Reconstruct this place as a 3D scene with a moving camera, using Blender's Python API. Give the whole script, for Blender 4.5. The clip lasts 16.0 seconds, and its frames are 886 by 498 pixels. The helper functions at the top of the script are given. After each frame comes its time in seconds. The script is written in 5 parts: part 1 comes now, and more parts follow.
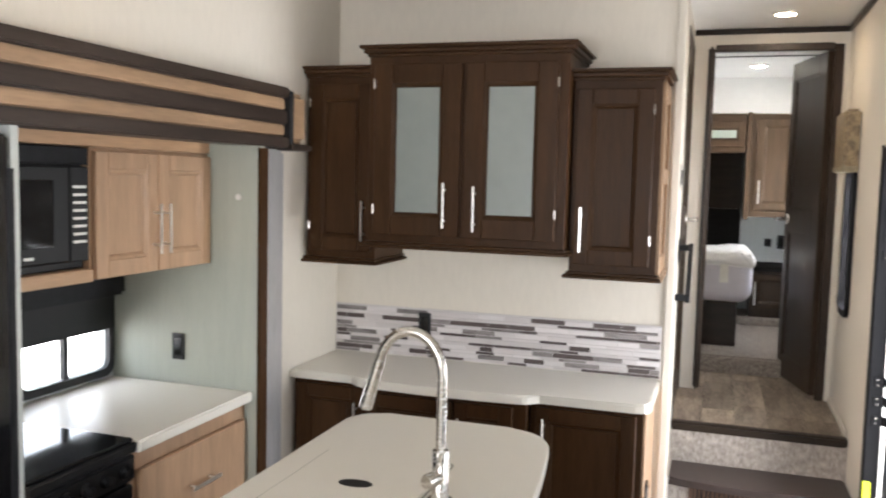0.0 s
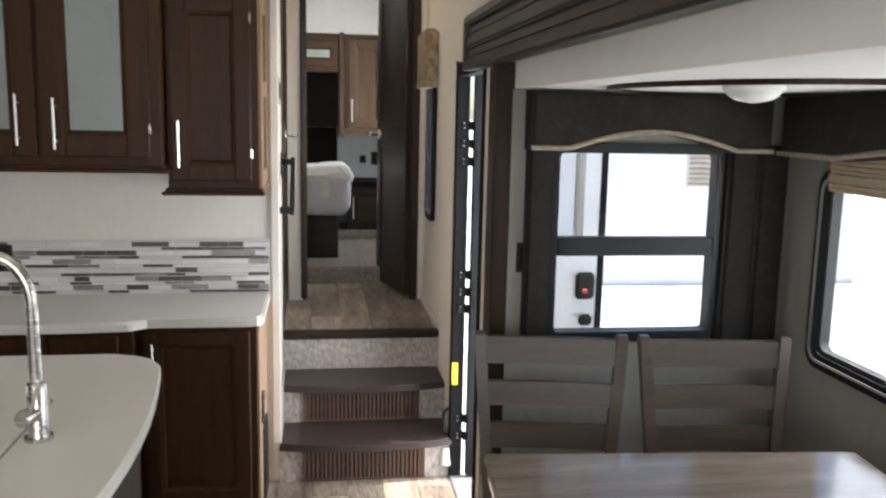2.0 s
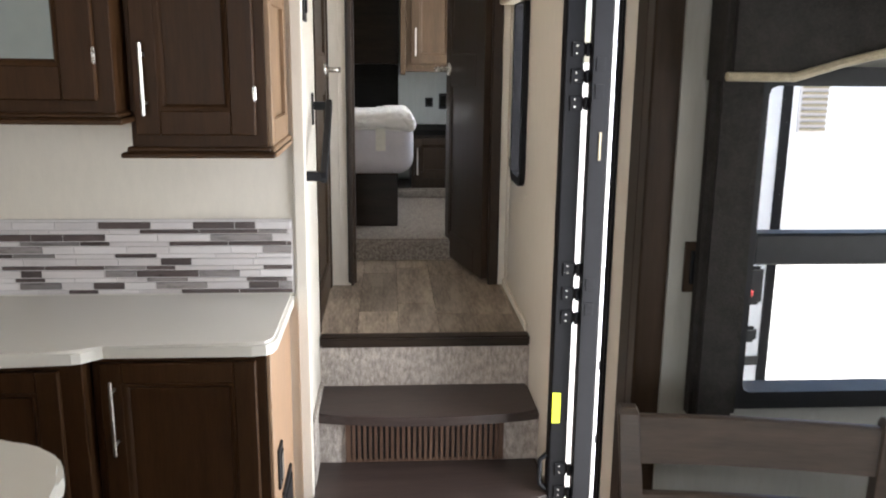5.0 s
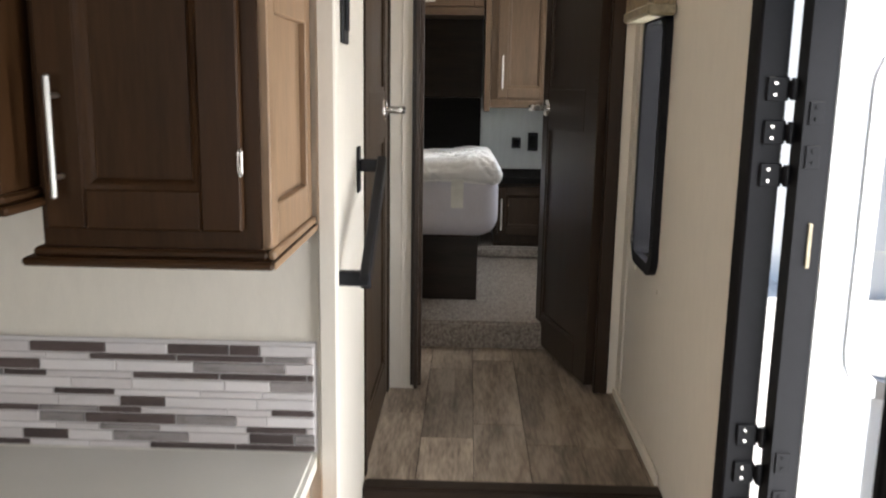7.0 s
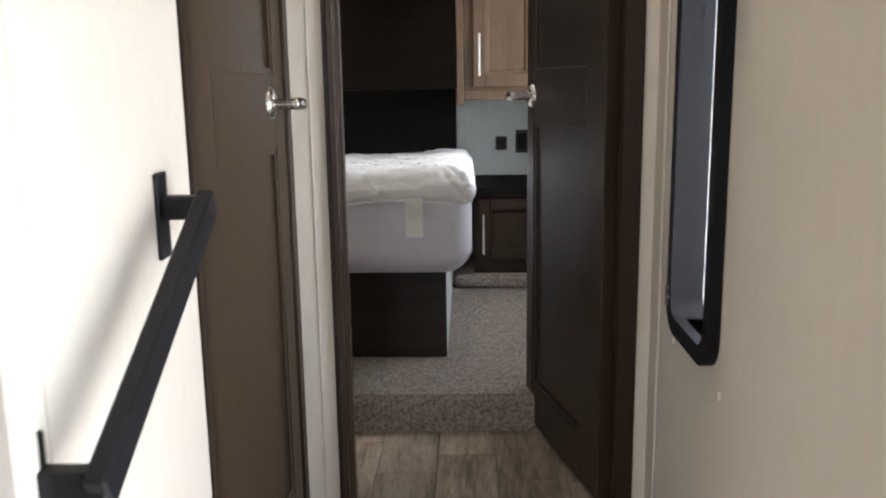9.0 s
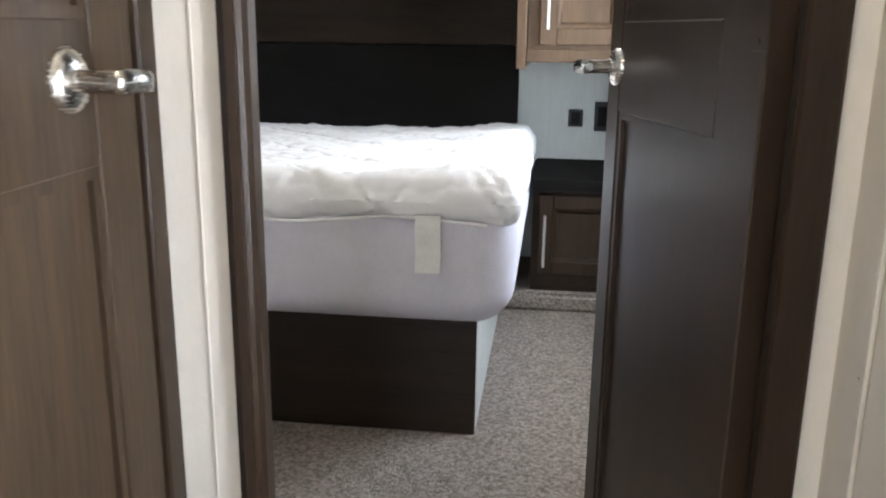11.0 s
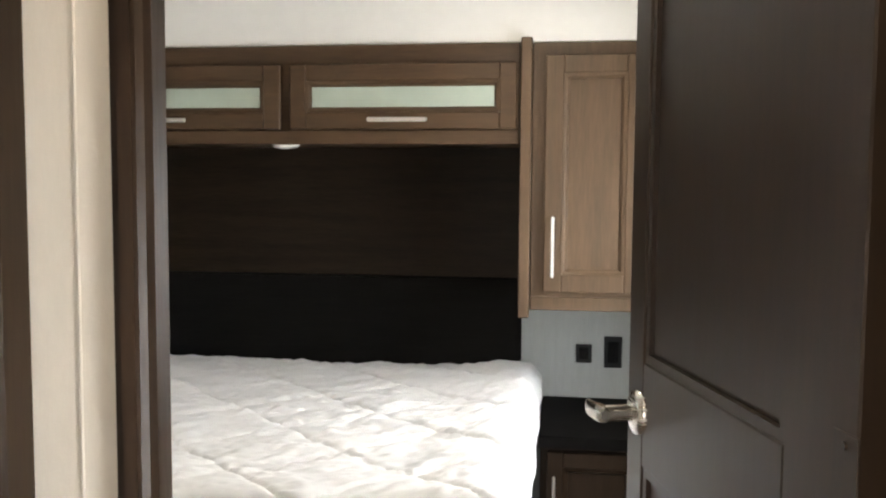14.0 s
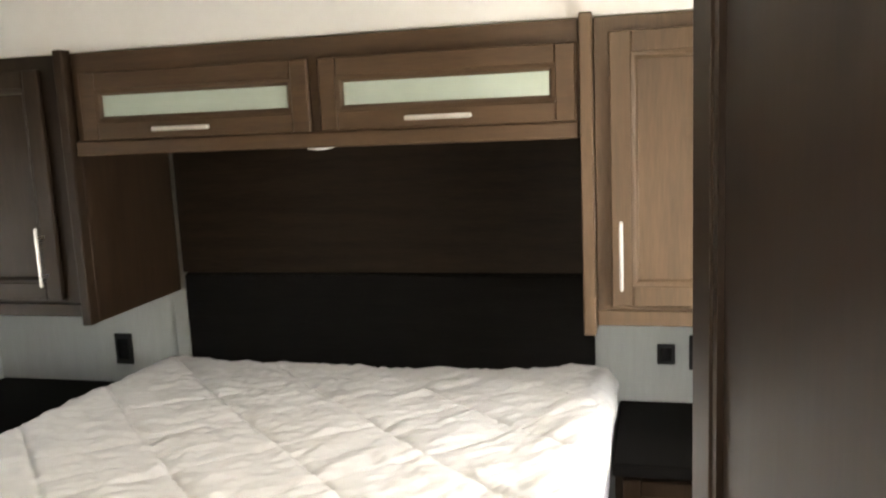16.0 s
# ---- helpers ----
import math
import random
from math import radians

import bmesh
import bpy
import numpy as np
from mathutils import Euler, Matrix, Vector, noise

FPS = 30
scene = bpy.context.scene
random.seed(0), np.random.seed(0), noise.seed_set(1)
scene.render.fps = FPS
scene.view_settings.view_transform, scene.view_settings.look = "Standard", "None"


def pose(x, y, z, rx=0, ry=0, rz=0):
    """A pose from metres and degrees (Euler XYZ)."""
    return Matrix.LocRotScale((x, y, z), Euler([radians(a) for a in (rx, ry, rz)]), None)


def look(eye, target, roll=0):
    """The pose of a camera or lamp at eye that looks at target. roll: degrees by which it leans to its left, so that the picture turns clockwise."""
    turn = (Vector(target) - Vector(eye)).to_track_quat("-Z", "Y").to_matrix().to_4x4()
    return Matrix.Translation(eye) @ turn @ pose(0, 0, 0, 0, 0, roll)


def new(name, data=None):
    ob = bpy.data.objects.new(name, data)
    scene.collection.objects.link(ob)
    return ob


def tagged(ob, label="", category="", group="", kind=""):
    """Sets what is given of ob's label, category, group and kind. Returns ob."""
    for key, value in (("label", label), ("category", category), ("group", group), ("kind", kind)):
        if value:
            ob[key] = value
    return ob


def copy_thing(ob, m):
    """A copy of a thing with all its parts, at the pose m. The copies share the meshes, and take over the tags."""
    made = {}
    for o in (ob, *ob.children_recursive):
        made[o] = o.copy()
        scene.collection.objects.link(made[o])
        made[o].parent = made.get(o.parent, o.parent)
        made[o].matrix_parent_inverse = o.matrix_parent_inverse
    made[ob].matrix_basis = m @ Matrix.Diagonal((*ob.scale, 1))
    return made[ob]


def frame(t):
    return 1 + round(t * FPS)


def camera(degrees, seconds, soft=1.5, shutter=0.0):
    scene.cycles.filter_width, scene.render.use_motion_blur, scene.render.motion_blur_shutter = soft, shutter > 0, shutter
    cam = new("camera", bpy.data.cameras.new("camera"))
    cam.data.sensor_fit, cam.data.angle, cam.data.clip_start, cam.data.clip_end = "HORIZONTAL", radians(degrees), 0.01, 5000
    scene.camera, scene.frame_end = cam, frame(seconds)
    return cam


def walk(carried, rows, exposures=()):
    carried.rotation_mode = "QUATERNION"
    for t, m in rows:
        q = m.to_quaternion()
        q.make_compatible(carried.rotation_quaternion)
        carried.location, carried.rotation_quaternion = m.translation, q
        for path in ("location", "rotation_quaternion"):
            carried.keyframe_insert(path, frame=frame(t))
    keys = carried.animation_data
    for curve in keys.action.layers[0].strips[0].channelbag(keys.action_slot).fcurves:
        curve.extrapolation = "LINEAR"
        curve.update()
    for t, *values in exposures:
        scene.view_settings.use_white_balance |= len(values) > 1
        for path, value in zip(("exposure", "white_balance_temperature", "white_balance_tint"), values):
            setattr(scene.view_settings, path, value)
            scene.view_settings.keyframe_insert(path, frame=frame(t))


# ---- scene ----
cam = camera(55.3, 16.0, soft=2.0, shutter=0.4)
PATH = [
    (0, (0.18, -4.062, 1.669), (-0.442, -2.168, 1.504), 1.4),
    (0.5, (0.151, -4.048, 1.643), (-0.252, -2.096, 1.477), 0.9),
    (1, (0.141, -4.042, 1.65), (-0.004, -2.056, 1.463), 1.3),
    (1.5, (0.143, -4.026, 1.634), (0.223, -2.043, 1.386), 0.8),
    (2, (0.176, -4.046, 1.614), (0.465, -2.092, 1.3), 1.2),
    (2.5, (0.186, -3.988, 1.592), (0.522, -2.056, 1.2), 1.2),
    (3, (0.238, -3.796, 1.581), (0.466, -1.846, 1.199), 0.5),
    (3.5, (0.279, -3.591, 1.59), (0.35, -1.639, 1.158), 1.7),
    (4, (0.248, -3.351, 1.556), (0.382, -1.402, 1.129), 0.5),
    (6.5, (0.254, -2.262, 1.545), (0.288, -0.32, 1.068), 1.2),
    (7, (0.252, -2.005, 1.57), (0.197, -0.043, 1.186), 0.9),
    (7.5, (0.256, -1.778, 1.559), (0.228, 0.19, 1.203), 1.8),
    (8, (0.249, -1.556, 1.549), (0.319, 0.41, 1.187), 1.0),
    (8.5, (0.306, -1.318, 1.528), (0.323, 0.645, 1.149), -0.1),
    (11, (0.439, -0.217, 1.539), (0.198, 1.705, 1.04), 0.7),
    (11.5, (0.416, -0.071, 1.65), (0.233, 1.84, 1.09), -0.6),
    (12, (0.413, -0.015, 1.689), (0.161, 1.889, 1.133), -0.1),
    (12.5, (0.408, -0.003, 1.723), (0.152, 1.933, 1.293), 0.3),
    (13, (0.409, 0.009, 1.761), (0.198, 1.982, 1.518), 1.2),
    (13.5, (0.408, 0.01, 1.794), (0.227, 1.998, 1.671), 1.1),
    (14, (0.428, 0.056, 1.783), (0.163, 2.033, 1.643), 0.4),
    (14.5, (0.471, 0.131, 1.84), (0.11, 2.072, 1.523), 0.3),
    (15, (0.486, 0.171, 1.906), (0.0, 2.062, 1.468), -0.5),
    (15.5, (0.491, 0.251, 1.941), (-0.036, 2.141, 1.552), -2.5),
    (16, (0.494, 0.359, 1.981), (0.008, 2.273, 1.664), -2.6),
]
EXPOSURES = [(0, 1.42, 6500, 12), (0.5, 1.2, 6400, 12), (1.5, 1.0, 6400, 11), (2.5, 0.72, 6300, 10), (4, 0.90, 6500, 11), (6.5, 1.06, 6350, 11), (7, 0.74, 6600, 11), (7.5, 0.82, 6500, 12),
             (8, 0.98, 6400, 12), (8.5, 0.96, 6350, 12), (11, 1.72, 6050, 10), (12.5, 1.64, 6350, 10), (13.5, 1.50, 6700, 10), (15, 1.30, 6850, 11), (15.5, 1.24, 6900, 11), (16, 1.58, 7400, 11)]
walk(cam, [(t, look(eye, target, roll)) for t, eye, target, roll in PATH], EXPOSURES)

# ---- world, sun, lamps ----
world = bpy.data.worlds.new("sky")
scene.world = world
world.use_nodes = True
wn = world.node_tree
sky = wn.nodes.new("ShaderNodeTexSky")
sky.sky_type = "NISHITA"
sky.sun_disc = False
sky.sun_elevation = radians(78.4)
sky.sun_rotation = radians(94)
wn.links.new(sky.outputs[0], wn.nodes["Background"].inputs[0])
wn.nodes["Background"].inputs[1].default_value = 0.15
sun_data = bpy.data.lights.new("sun", "SUN")
sun_data.energy, sun_data.angle, sun_data.color = 5.0, radians(0.6), (1.0, 0.95, 0.87)
sun = new("sun", sun_data)
sun.matrix_world = look((2.0, -0.15, 9.75), (0, 0, 0))


def area(name, eye, target, w, h, power, color=(1, 1, 1)):
    d = bpy.data.lights.new(name, "AREA")
    d.shape, d.size, d.size_y, d.energy, d.color = "RECTANGLE", w, h, power, color
    ob = new(name, d)
    ob.matrix_world = look(eye, target)
    return ob


DAY = (0.93, 0.97, 1.0)
area("window_light_rear", (-0.4, -5.92, 1.45), (-0.4, 0, 1.35), 1.7, 1.0, 26, DAY)
area("window_light_dining", (1.83, -2.5, 1.16), (0, -2.5, 1.0), 1.7, 0.54, 4.5, DAY)
area("window_light_kitchen", (-2.16, -1.63, 1.08), (0, -1.63, 0.95), 0.6, 0.42, 1.8, DAY)
area("doorway_light", (1.0, -0.77, 0.9), (-0.6, -0.77, 0.9), 0.5, 1.7, 15, DAY)
area("window_light_bedroom", (1.02, 1.85, 1.6), (-0.4, 1.9, 1.15), 0.7, 0.55, 4.9, DAY)
area("window_light_slit", (0.90, 0.34, 1.42), (-0.5, 0.34, 1.3), 0.3, 0.7, 3.2, DAY)

# ---- materials ----


def mat(name, color, rough=0.5, metal=0.0, var=0.0, scale=8.0, bump=0.0, bscale=60.0, stretch=(1, 1, 1), second=None, detail=4.0, island=0.0, spec=None, ramp=(0.36, 0.64)):
    m = bpy.data.materials.new(name)
    m.use_nodes = True
    nt = m.node_tree
    b = nt.nodes["Principled BSDF"]
    b.inputs["Roughness"].default_value = rough
    b.inputs["Metallic"].default_value = metal
    if spec is not None:
        b.inputs["Specular IOR Level"].default_value = spec
    b.inputs["Base Color"].default_value = (*color, 1)
    tc = nt.nodes.new("ShaderNodeTexCoord")
    mp = nt.nodes.new("ShaderNodeMapping")
    mp.inputs["Scale"].default_value = stretch
    nt.links.new(tc.outputs["Object"], mp.inputs["Vector"])
    if var or second:
        info = nt.nodes.new("ShaderNodeObjectInfo")
        add = nt.nodes.new("ShaderNodeVectorMath")
        add.operation = "ADD"
        mul = nt.nodes.new("ShaderNodeMath")
        mul.operation = "MULTIPLY"
        mul.inputs[1].default_value = 37.0
        nt.links.new(info.outputs["Random"], mul.inputs[0])
        nt.links.new(mp.outputs[0], add.inputs[0])
        nt.links.new(mul.outputs[0], add.inputs[1])
        n = nt.nodes.new("ShaderNodeTexNoise")
        n.inputs["Scale"].default_value = scale
        n.inputs["Detail"].default_value = detail
        n.inputs["Roughness"].default_value = 0.62
        nt.links.new(add.outputs[0], n.inputs["Vector"])
        n2 = nt.nodes.new("ShaderNodeTexNoise")
        n2.inputs["Scale"].default_value = scale * 7
        n2.inputs["Detail"].default_value = 3
        nt.links.new(add.outputs[0], n2.inputs["Vector"])
        mixf = nt.nodes.new("ShaderNodeMix")
        mixf.inputs[0].default_value = 0.35
        nt.links.new(n.outputs[0], mixf.inputs[2])
        nt.links.new(n2.outputs[0], mixf.inputs[3])
        r = nt.nodes.new("ShaderNodeValToRGB")
        lo = second or tuple(c * (1 - var) for c in color)
        hi = color if second else tuple(min(1, c * (1 + var)) for c in color)
        r.color_ramp.elements[0].position, r.color_ramp.elements[1].position = ramp
        r.color_ramp.elements[0].color, r.color_ramp.elements[1].color = (*lo, 1), (*hi, 1)
        nt.links.new(mixf.outputs[0], r.inputs[0])
        col = r.outputs[0]
        if island:
            hsv = nt.nodes.new("ShaderNodeHueSaturation")
            mr = nt.nodes.new("ShaderNodeMapRange")
            mr.inputs[3].default_value, mr.inputs[4].default_value = 1 - island, 1 + island
            nt.links.new(info.outputs["Random"], mr.inputs[0])
            nt.links.new(mr.outputs[0], hsv.inputs["Value"])
            nt.links.new(col, hsv.inputs["Color"])
            col = hsv.outputs[0]
        nt.links.new(col, b.inputs["Base Color"])
        rr = nt.nodes.new("ShaderNodeMapRange")
        rr.inputs[3].default_value, rr.inputs[4].default_value = max(0.02, rough - 0.08), min(1, rough + 0.08)
        nt.links.new(n.outputs[0], rr.inputs[0])
        nt.links.new(rr.outputs[0], b.inputs["Roughness"])
    if bump:
        nb = nt.nodes.new("ShaderNodeTexNoise")
        nb.inputs["Scale"].default_value = bscale
        nb.inputs["Detail"].default_value = 3
        nt.links.new(mp.outputs[0], nb.inputs["Vector"])
        bp = nt.nodes.new("ShaderNodeBump")
        bp.inputs["Strength"].default_value = bump
        bp.inputs["Distance"].default_value = 0.004
        nt.links.new(nb.outputs[0], bp.inputs["Height"])
        nt.links.new(bp.outputs[0], b.inputs["Normal"])
    return m


def glass(name, rough, color=(1, 1, 1), ior=1.45):
    m = bpy.data.materials.new(name)
    m.use_nodes = True
    b = m.node_tree.nodes["Principled BSDF"]
    b.inputs["Base Color"].default_value = (*color, 1)
    b.inputs["Roughness"].default_value = rough
    b.inputs["Transmission Weight"].default_value = 1.0
    b.inputs["IOR"].default_value = ior
    return m


def glow(name, color, power):
    m = bpy.data.materials.new(name)
    m.use_nodes = True
    b = m.node_tree.nodes["Principled BSDF"]
    b.inputs["Base Color"].default_value = (0.9, 0.9, 0.88, 1)
    b.inputs["Emission Color"].default_value = (*color, 1)
    b.inputs["Emission Strength"].default_value = power
    return m


VERT, HORX, HORY = (9, 9, 0.8), (0.8, 9, 9), (9, 0.8, 9)
WALNUT = mat("dark_walnut", (0.045, 0.0205, 0.0082), 0.42, spec=0.12, var=0.26, scale=3.2, stretch=VERT, bump=0.05, bscale=14)
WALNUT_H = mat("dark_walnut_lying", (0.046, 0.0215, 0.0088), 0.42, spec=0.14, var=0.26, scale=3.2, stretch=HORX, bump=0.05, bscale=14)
# bedside wood with the bounced window light mixed into its brown
ASH_LIT = mat("lit_grey_brown_wood", (0.098, 0.061, 0.035), 0.45, spec=0.3, var=0.2, scale=3.0, stretch=VERT, bump=0.04, bscale=14)
ASH_H = mat("grey_brown_wood_lying", (0.074, 0.043, 0.023), 0.45, spec=0.3, var=0.2, scale=3.0, stretch=HORX, bump=0.04, bscale=14)
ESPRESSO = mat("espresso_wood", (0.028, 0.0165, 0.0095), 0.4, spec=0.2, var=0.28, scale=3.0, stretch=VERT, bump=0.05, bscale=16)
ESPRESSO_H = mat("espresso_wood_lying", (0.022, 0.014, 0.0095), 0.42, spec=0.22, var=0.28, scale=3.0, stretch=HORX, bump=0.05, bscale=16)
ESPRESSO_Y = mat("espresso_wood_long", (0.038, 0.026, 0.020), 0.42, spec=0.3, var=0.28, scale=3.0, stretch=HORY, bump=0.05, bscale=16)
HAZEL = mat("hazel_wood", (0.048, 0.031, 0.0182), 0.45, spec=0.22, var=0.3, scale=3.0, stretch=VERT, bump=0.12, bscale=14)
# hutch wood made paler to hold the light from the entry door
DOORLITWOOD = mat("door_lit_wood", (0.25, 0.155, 0.09), 0.45, spec=0.3, var=0.25, scale=3.0, stretch=VERT, bump=0.1, bscale=14)
JAMBWOOD = mat("jamb_wood", (0.034, 0.020, 0.012), 0.36, spec=0.4, var=0.35, scale=3.0, stretch=VERT, bump=0.1, bscale=14)
PANELWOOD = mat("dark_panel_wood", (0.0215, 0.0138, 0.0090), 0.5, spec=0.12, var=0.3, scale=3.0, stretch=HORX, bump=0.05, bscale=16)
DOORWOOD = mat("door_wood", (0.030, 0.0175, 0.0100), 0.40, spec=0.42, var=0.25, scale=2.2, stretch=VERT)
FASCIATAN = mat("fascia_tan", (0.33, 0.21, 0.125), 0.42, var=0.2, scale=2.5, stretch=HORY, bump=0.06, bscale=14)
MAPLE = mat("light_maple", (0.39, 0.245, 0.15), 0.42, var=0.16, scale=2.5, stretch=VERT, bump=0.06, bscale=14)
MAPLE_Y = mat("light_maple_long", (0.42, 0.26, 0.15), 0.42, var=0.16, scale=2.5, stretch=HORY, bump=0.06, bscale=14)
STAIRSLAT = mat("stair_slat_wood", (0.105, 0.062, 0.043), 0.45, spec=0.3, var=0.25, scale=4, stretch=VERT)
TREAD = mat("stair_tread_wood", (0.042, 0.029, 0.026), 0.36, var=0.35, scale=3, stretch=HORX, bump=0.12, bscale=20)
CHAIRWOOD = mat("chair_wood", (0.058, 0.040, 0.029), 0.38, spec=0.45, var=0.3, scale=4, stretch=HORX, bump=0.12, bscale=18)
TABLEWOOD = mat("table_wood", (0.19, 0.152, 0.12), 0.14, spec=0.9, var=0.3, scale=2.2, stretch=HORX, bump=0.03, bscale=20)
WALL = mat("linen_wallpaper", (0.69, 0.635, 0.555), 0.8, var=0.028, scale=9, stretch=(5, 5, 1.4), bump=0.12, bscale=200)
CEIL = mat("ceiling_vinyl", (0.80, 0.785, 0.75), 0.7, var=0.03, scale=3, bump=0.1, bscale=220)
# wallpaper colour darkened to hold the backlit shade of the dining slide-out
SHADEDTAUPE = mat("shaded_taupe_wallpaper", (0.26, 0.25, 0.225), 0.8, var=0.06, scale=5, stretch=(6, 6, 0.7), bump=0.15, bscale=160, spec=0.2)
SAGEWALL = mat("sage_grey_wallpaper", (0.40, 0.42, 0.365), 0.75, var=0.05, scale=5, stretch=(6, 6, 0.7), bump=0.15, bscale=160)
GREYWALL = mat("grey_wallpaper", (0.52, 0.54, 0.52), 0.75, var=0.05, scale=5, stretch=(6, 6, 0.7), bump=0.15, bscale=160)
VINYL = mat("vinyl_plank", (0.39, 0.315, 0.245), 0.42, second=(0.12, 0.088, 0.064), scale=2.2, stretch=(7, 1.1, 7), bump=0.1, bscale=30, island=0.3, detail=6, ramp=(0.38, 0.60))
GROOVE = mat("floor_groove", (0.10, 0.08, 0.065), 0.8, var=0.2, scale=10)
CARPET = mat("carpet", (0.37, 0.325, 0.285), 0.95, second=(0.13, 0.105, 0.088), scale=120, bump=1.0, bscale=190, detail=5, spec=0.1, ramp=(0.40, 0.60))
RISERCARPET = mat("riser_carpet", (0.58, 0.52, 0.47), 0.95, second=(0.24, 0.205, 0.18), scale=60, stretch=(1.3, 1.3, 0.6), bump=1.0, bscale=190, detail=5, spec=0.1)
QUARTZ = mat("solid_surface", (0.70, 0.665, 0.60), 0.34, var=0.012, scale=7)
FABRIC = mat("padded_valance", (0.024, 0.021, 0.019), 0.85, spec=0.15, var=0.3, scale=30, bump=0.4, bscale=250)
PIPING = mat("gold_piping", (0.28, 0.235, 0.155), 0.6, var=0.3, scale=50, bump=0.5, bscale=200)
DAMASK = mat("damask", (0.42, 0.31, 0.17), 0.5, second=(0.085, 0.055, 0.033), scale=22, bump=0.4, bscale=90)
BLIND = mat("woven_shade", (0.50, 0.40, 0.26), 0.8, var=0.3, scale=12, stretch=(1, 1, 20), bump=0.3, bscale=60)
SHEET = mat("white_quilt", (0.80, 0.79, 0.78), 0.85, var=0.03, scale=9, bump=0.35, bscale=30, spec=0.2)
MATTRESS = mat("mattress_knit", (0.60, 0.58, 0.63), 0.9, var=0.04, scale=12, bump=0.25, bscale=260, spec=0.2)
HEADB = mat("black_headboard", (0.007, 0.0062, 0.0058), 0.75, spec=0.07, var=0.3, scale=4, stretch=HORX, bump=0.15, bscale=60)
BLACK = mat("black_plastic", (0.010, 0.010, 0.011), 0.42, spec=0.3, var=0.2, scale=30, bump=0.05, bscale=150)
BLACKGLOSS = mat("black_glass", (0.012, 0.012, 0.013), 0.07, var=0.1, scale=10)
BLACKMETAL = mat("black_metal", (0.010, 0.010, 0.012), 0.45, metal=0.0, spec=0.2, var=0.25, scale=25, bump=0.05, bscale=90)
EDGEBLACK = mat("black_door_edge", (0.0070, 0.0066, 0.0078), 0.58, var=0.2, scale=30, spec=0.14)
RUBBER = mat("rubber_seal", (0.03, 0.03, 0.03), 0.7, var=0.2, scale=40)
NICKEL = mat("brushed_nickel", (0.62, 0.59, 0.55), 0.26, metal=1.0, var=0.06, scale=30, stretch=(1, 1, 12))
BRIGHTPULL = mat("satin_pull", (0.80, 0.78, 0.75), 0.32, metal=1.0, var=0.05, scale=30)
ALU = mat("grey_aluminium", (0.42, 0.41, 0.41), 0.4, metal=0.6, var=0.12, scale=10, stretch=(4, 4, 0.5))
FROST = mat("frosted_glass", (0.225, 0.25, 0.24), 0.32, var=0.05, scale=3)
FROSTLIGHT = mat("pale_frosted_glass", (0.40, 0.46, 0.39), 0.3, var=0.05, scale=3)
CLEAR = glass("clear_pane", 0.0, (1, 1, 1), 1.02)
TINT = glass("dark_pane", 0.0, (0.55, 0.57, 0.6), 1.05)
WHITEP = mat("white_plastic", (0.78, 0.77, 0.74), 0.4, var=0.03, scale=20)
DOORWHITE = mat("door_skin", (0.72, 0.74, 0.77), 0.4, var=0.04, scale=8, bump=0.05, bscale=120)
YELLOW = mat("yellow_sticker", (0.75, 0.85, 0.03), 0.5, var=0.05, scale=20)
RED = mat("red_plastic", (0.5, 0.03, 0.03), 0.45, var=0.1, scale=20)
TAG = mat("fabric_tag", (0.72, 0.71, 0.66), 0.8, var=0.06, scale=40, bump=0.2, bscale=150)
GROUT = mat("grout", (0.60, 0.565, 0.555), 0.8, var=0.05, scale=40, bump=0.2, bscale=200)
TILE_D = mat("tile_dark", (0.075, 0.055, 0.052), 0.3, var=0.25, scale=14, stretch=(1, 1, 5), island=0.2)
TILE_M = mat("tile_grey", (0.23, 0.205, 0.20), 0.28, var=0.2, scale=14, stretch=(1, 1, 5), island=0.2)
TILE_L = mat("tile_pale", (0.59, 0.545, 0.54), 0.3, var=0.05, scale=14, stretch=(1, 1, 5), island=0.05)
TILE_W = mat("tile_white", (0.66, 0.62, 0.615), 0.3, var=0.05, scale=14, stretch=(1, 1, 5), island=0.08)
CONCRETE = mat("pale_gravel", (0.70, 0.68, 0.63), 0.9, var=0.2, scale=3, bump=0.5, bscale=25)
GRASS = mat("grass", (0.30, 0.31, 0.13), 0.9, var=0.4, scale=6, bump=0.6, bscale=40)
TRAILER = mat("white_fibreglass", (0.76, 0.76, 0.75), 0.35, var=0.03, scale=2)
# glow of the added kitchen fill lights
FILLGLOW = glow("lamp_lens", (1.0, 0.88, 0.70), 40.0)
HALLGLOW = glow("hall_lamp_lens", (1.0, 0.80, 0.55), 52.0)
BEDGLOW = glow("bedroom_lamp_lens", (1.0, 0.90, 0.75), 70.0)
LAMPOFF = mat("lamp_diffuser", (0.75, 0.75, 0.70), 0.4, var=0.03, scale=20)

# ---- building helpers ----
ROOT = {}


def thing(name, at, label, category, group="", kind="", rz=0.0):
    ob = new(name)
    ob.empty_display_size = 0.05
    m = pose(*at, 0, 0, rz)
    ob.matrix_world = m
    ROOT[ob] = m
    return tagged(ob, label, category, group, kind)


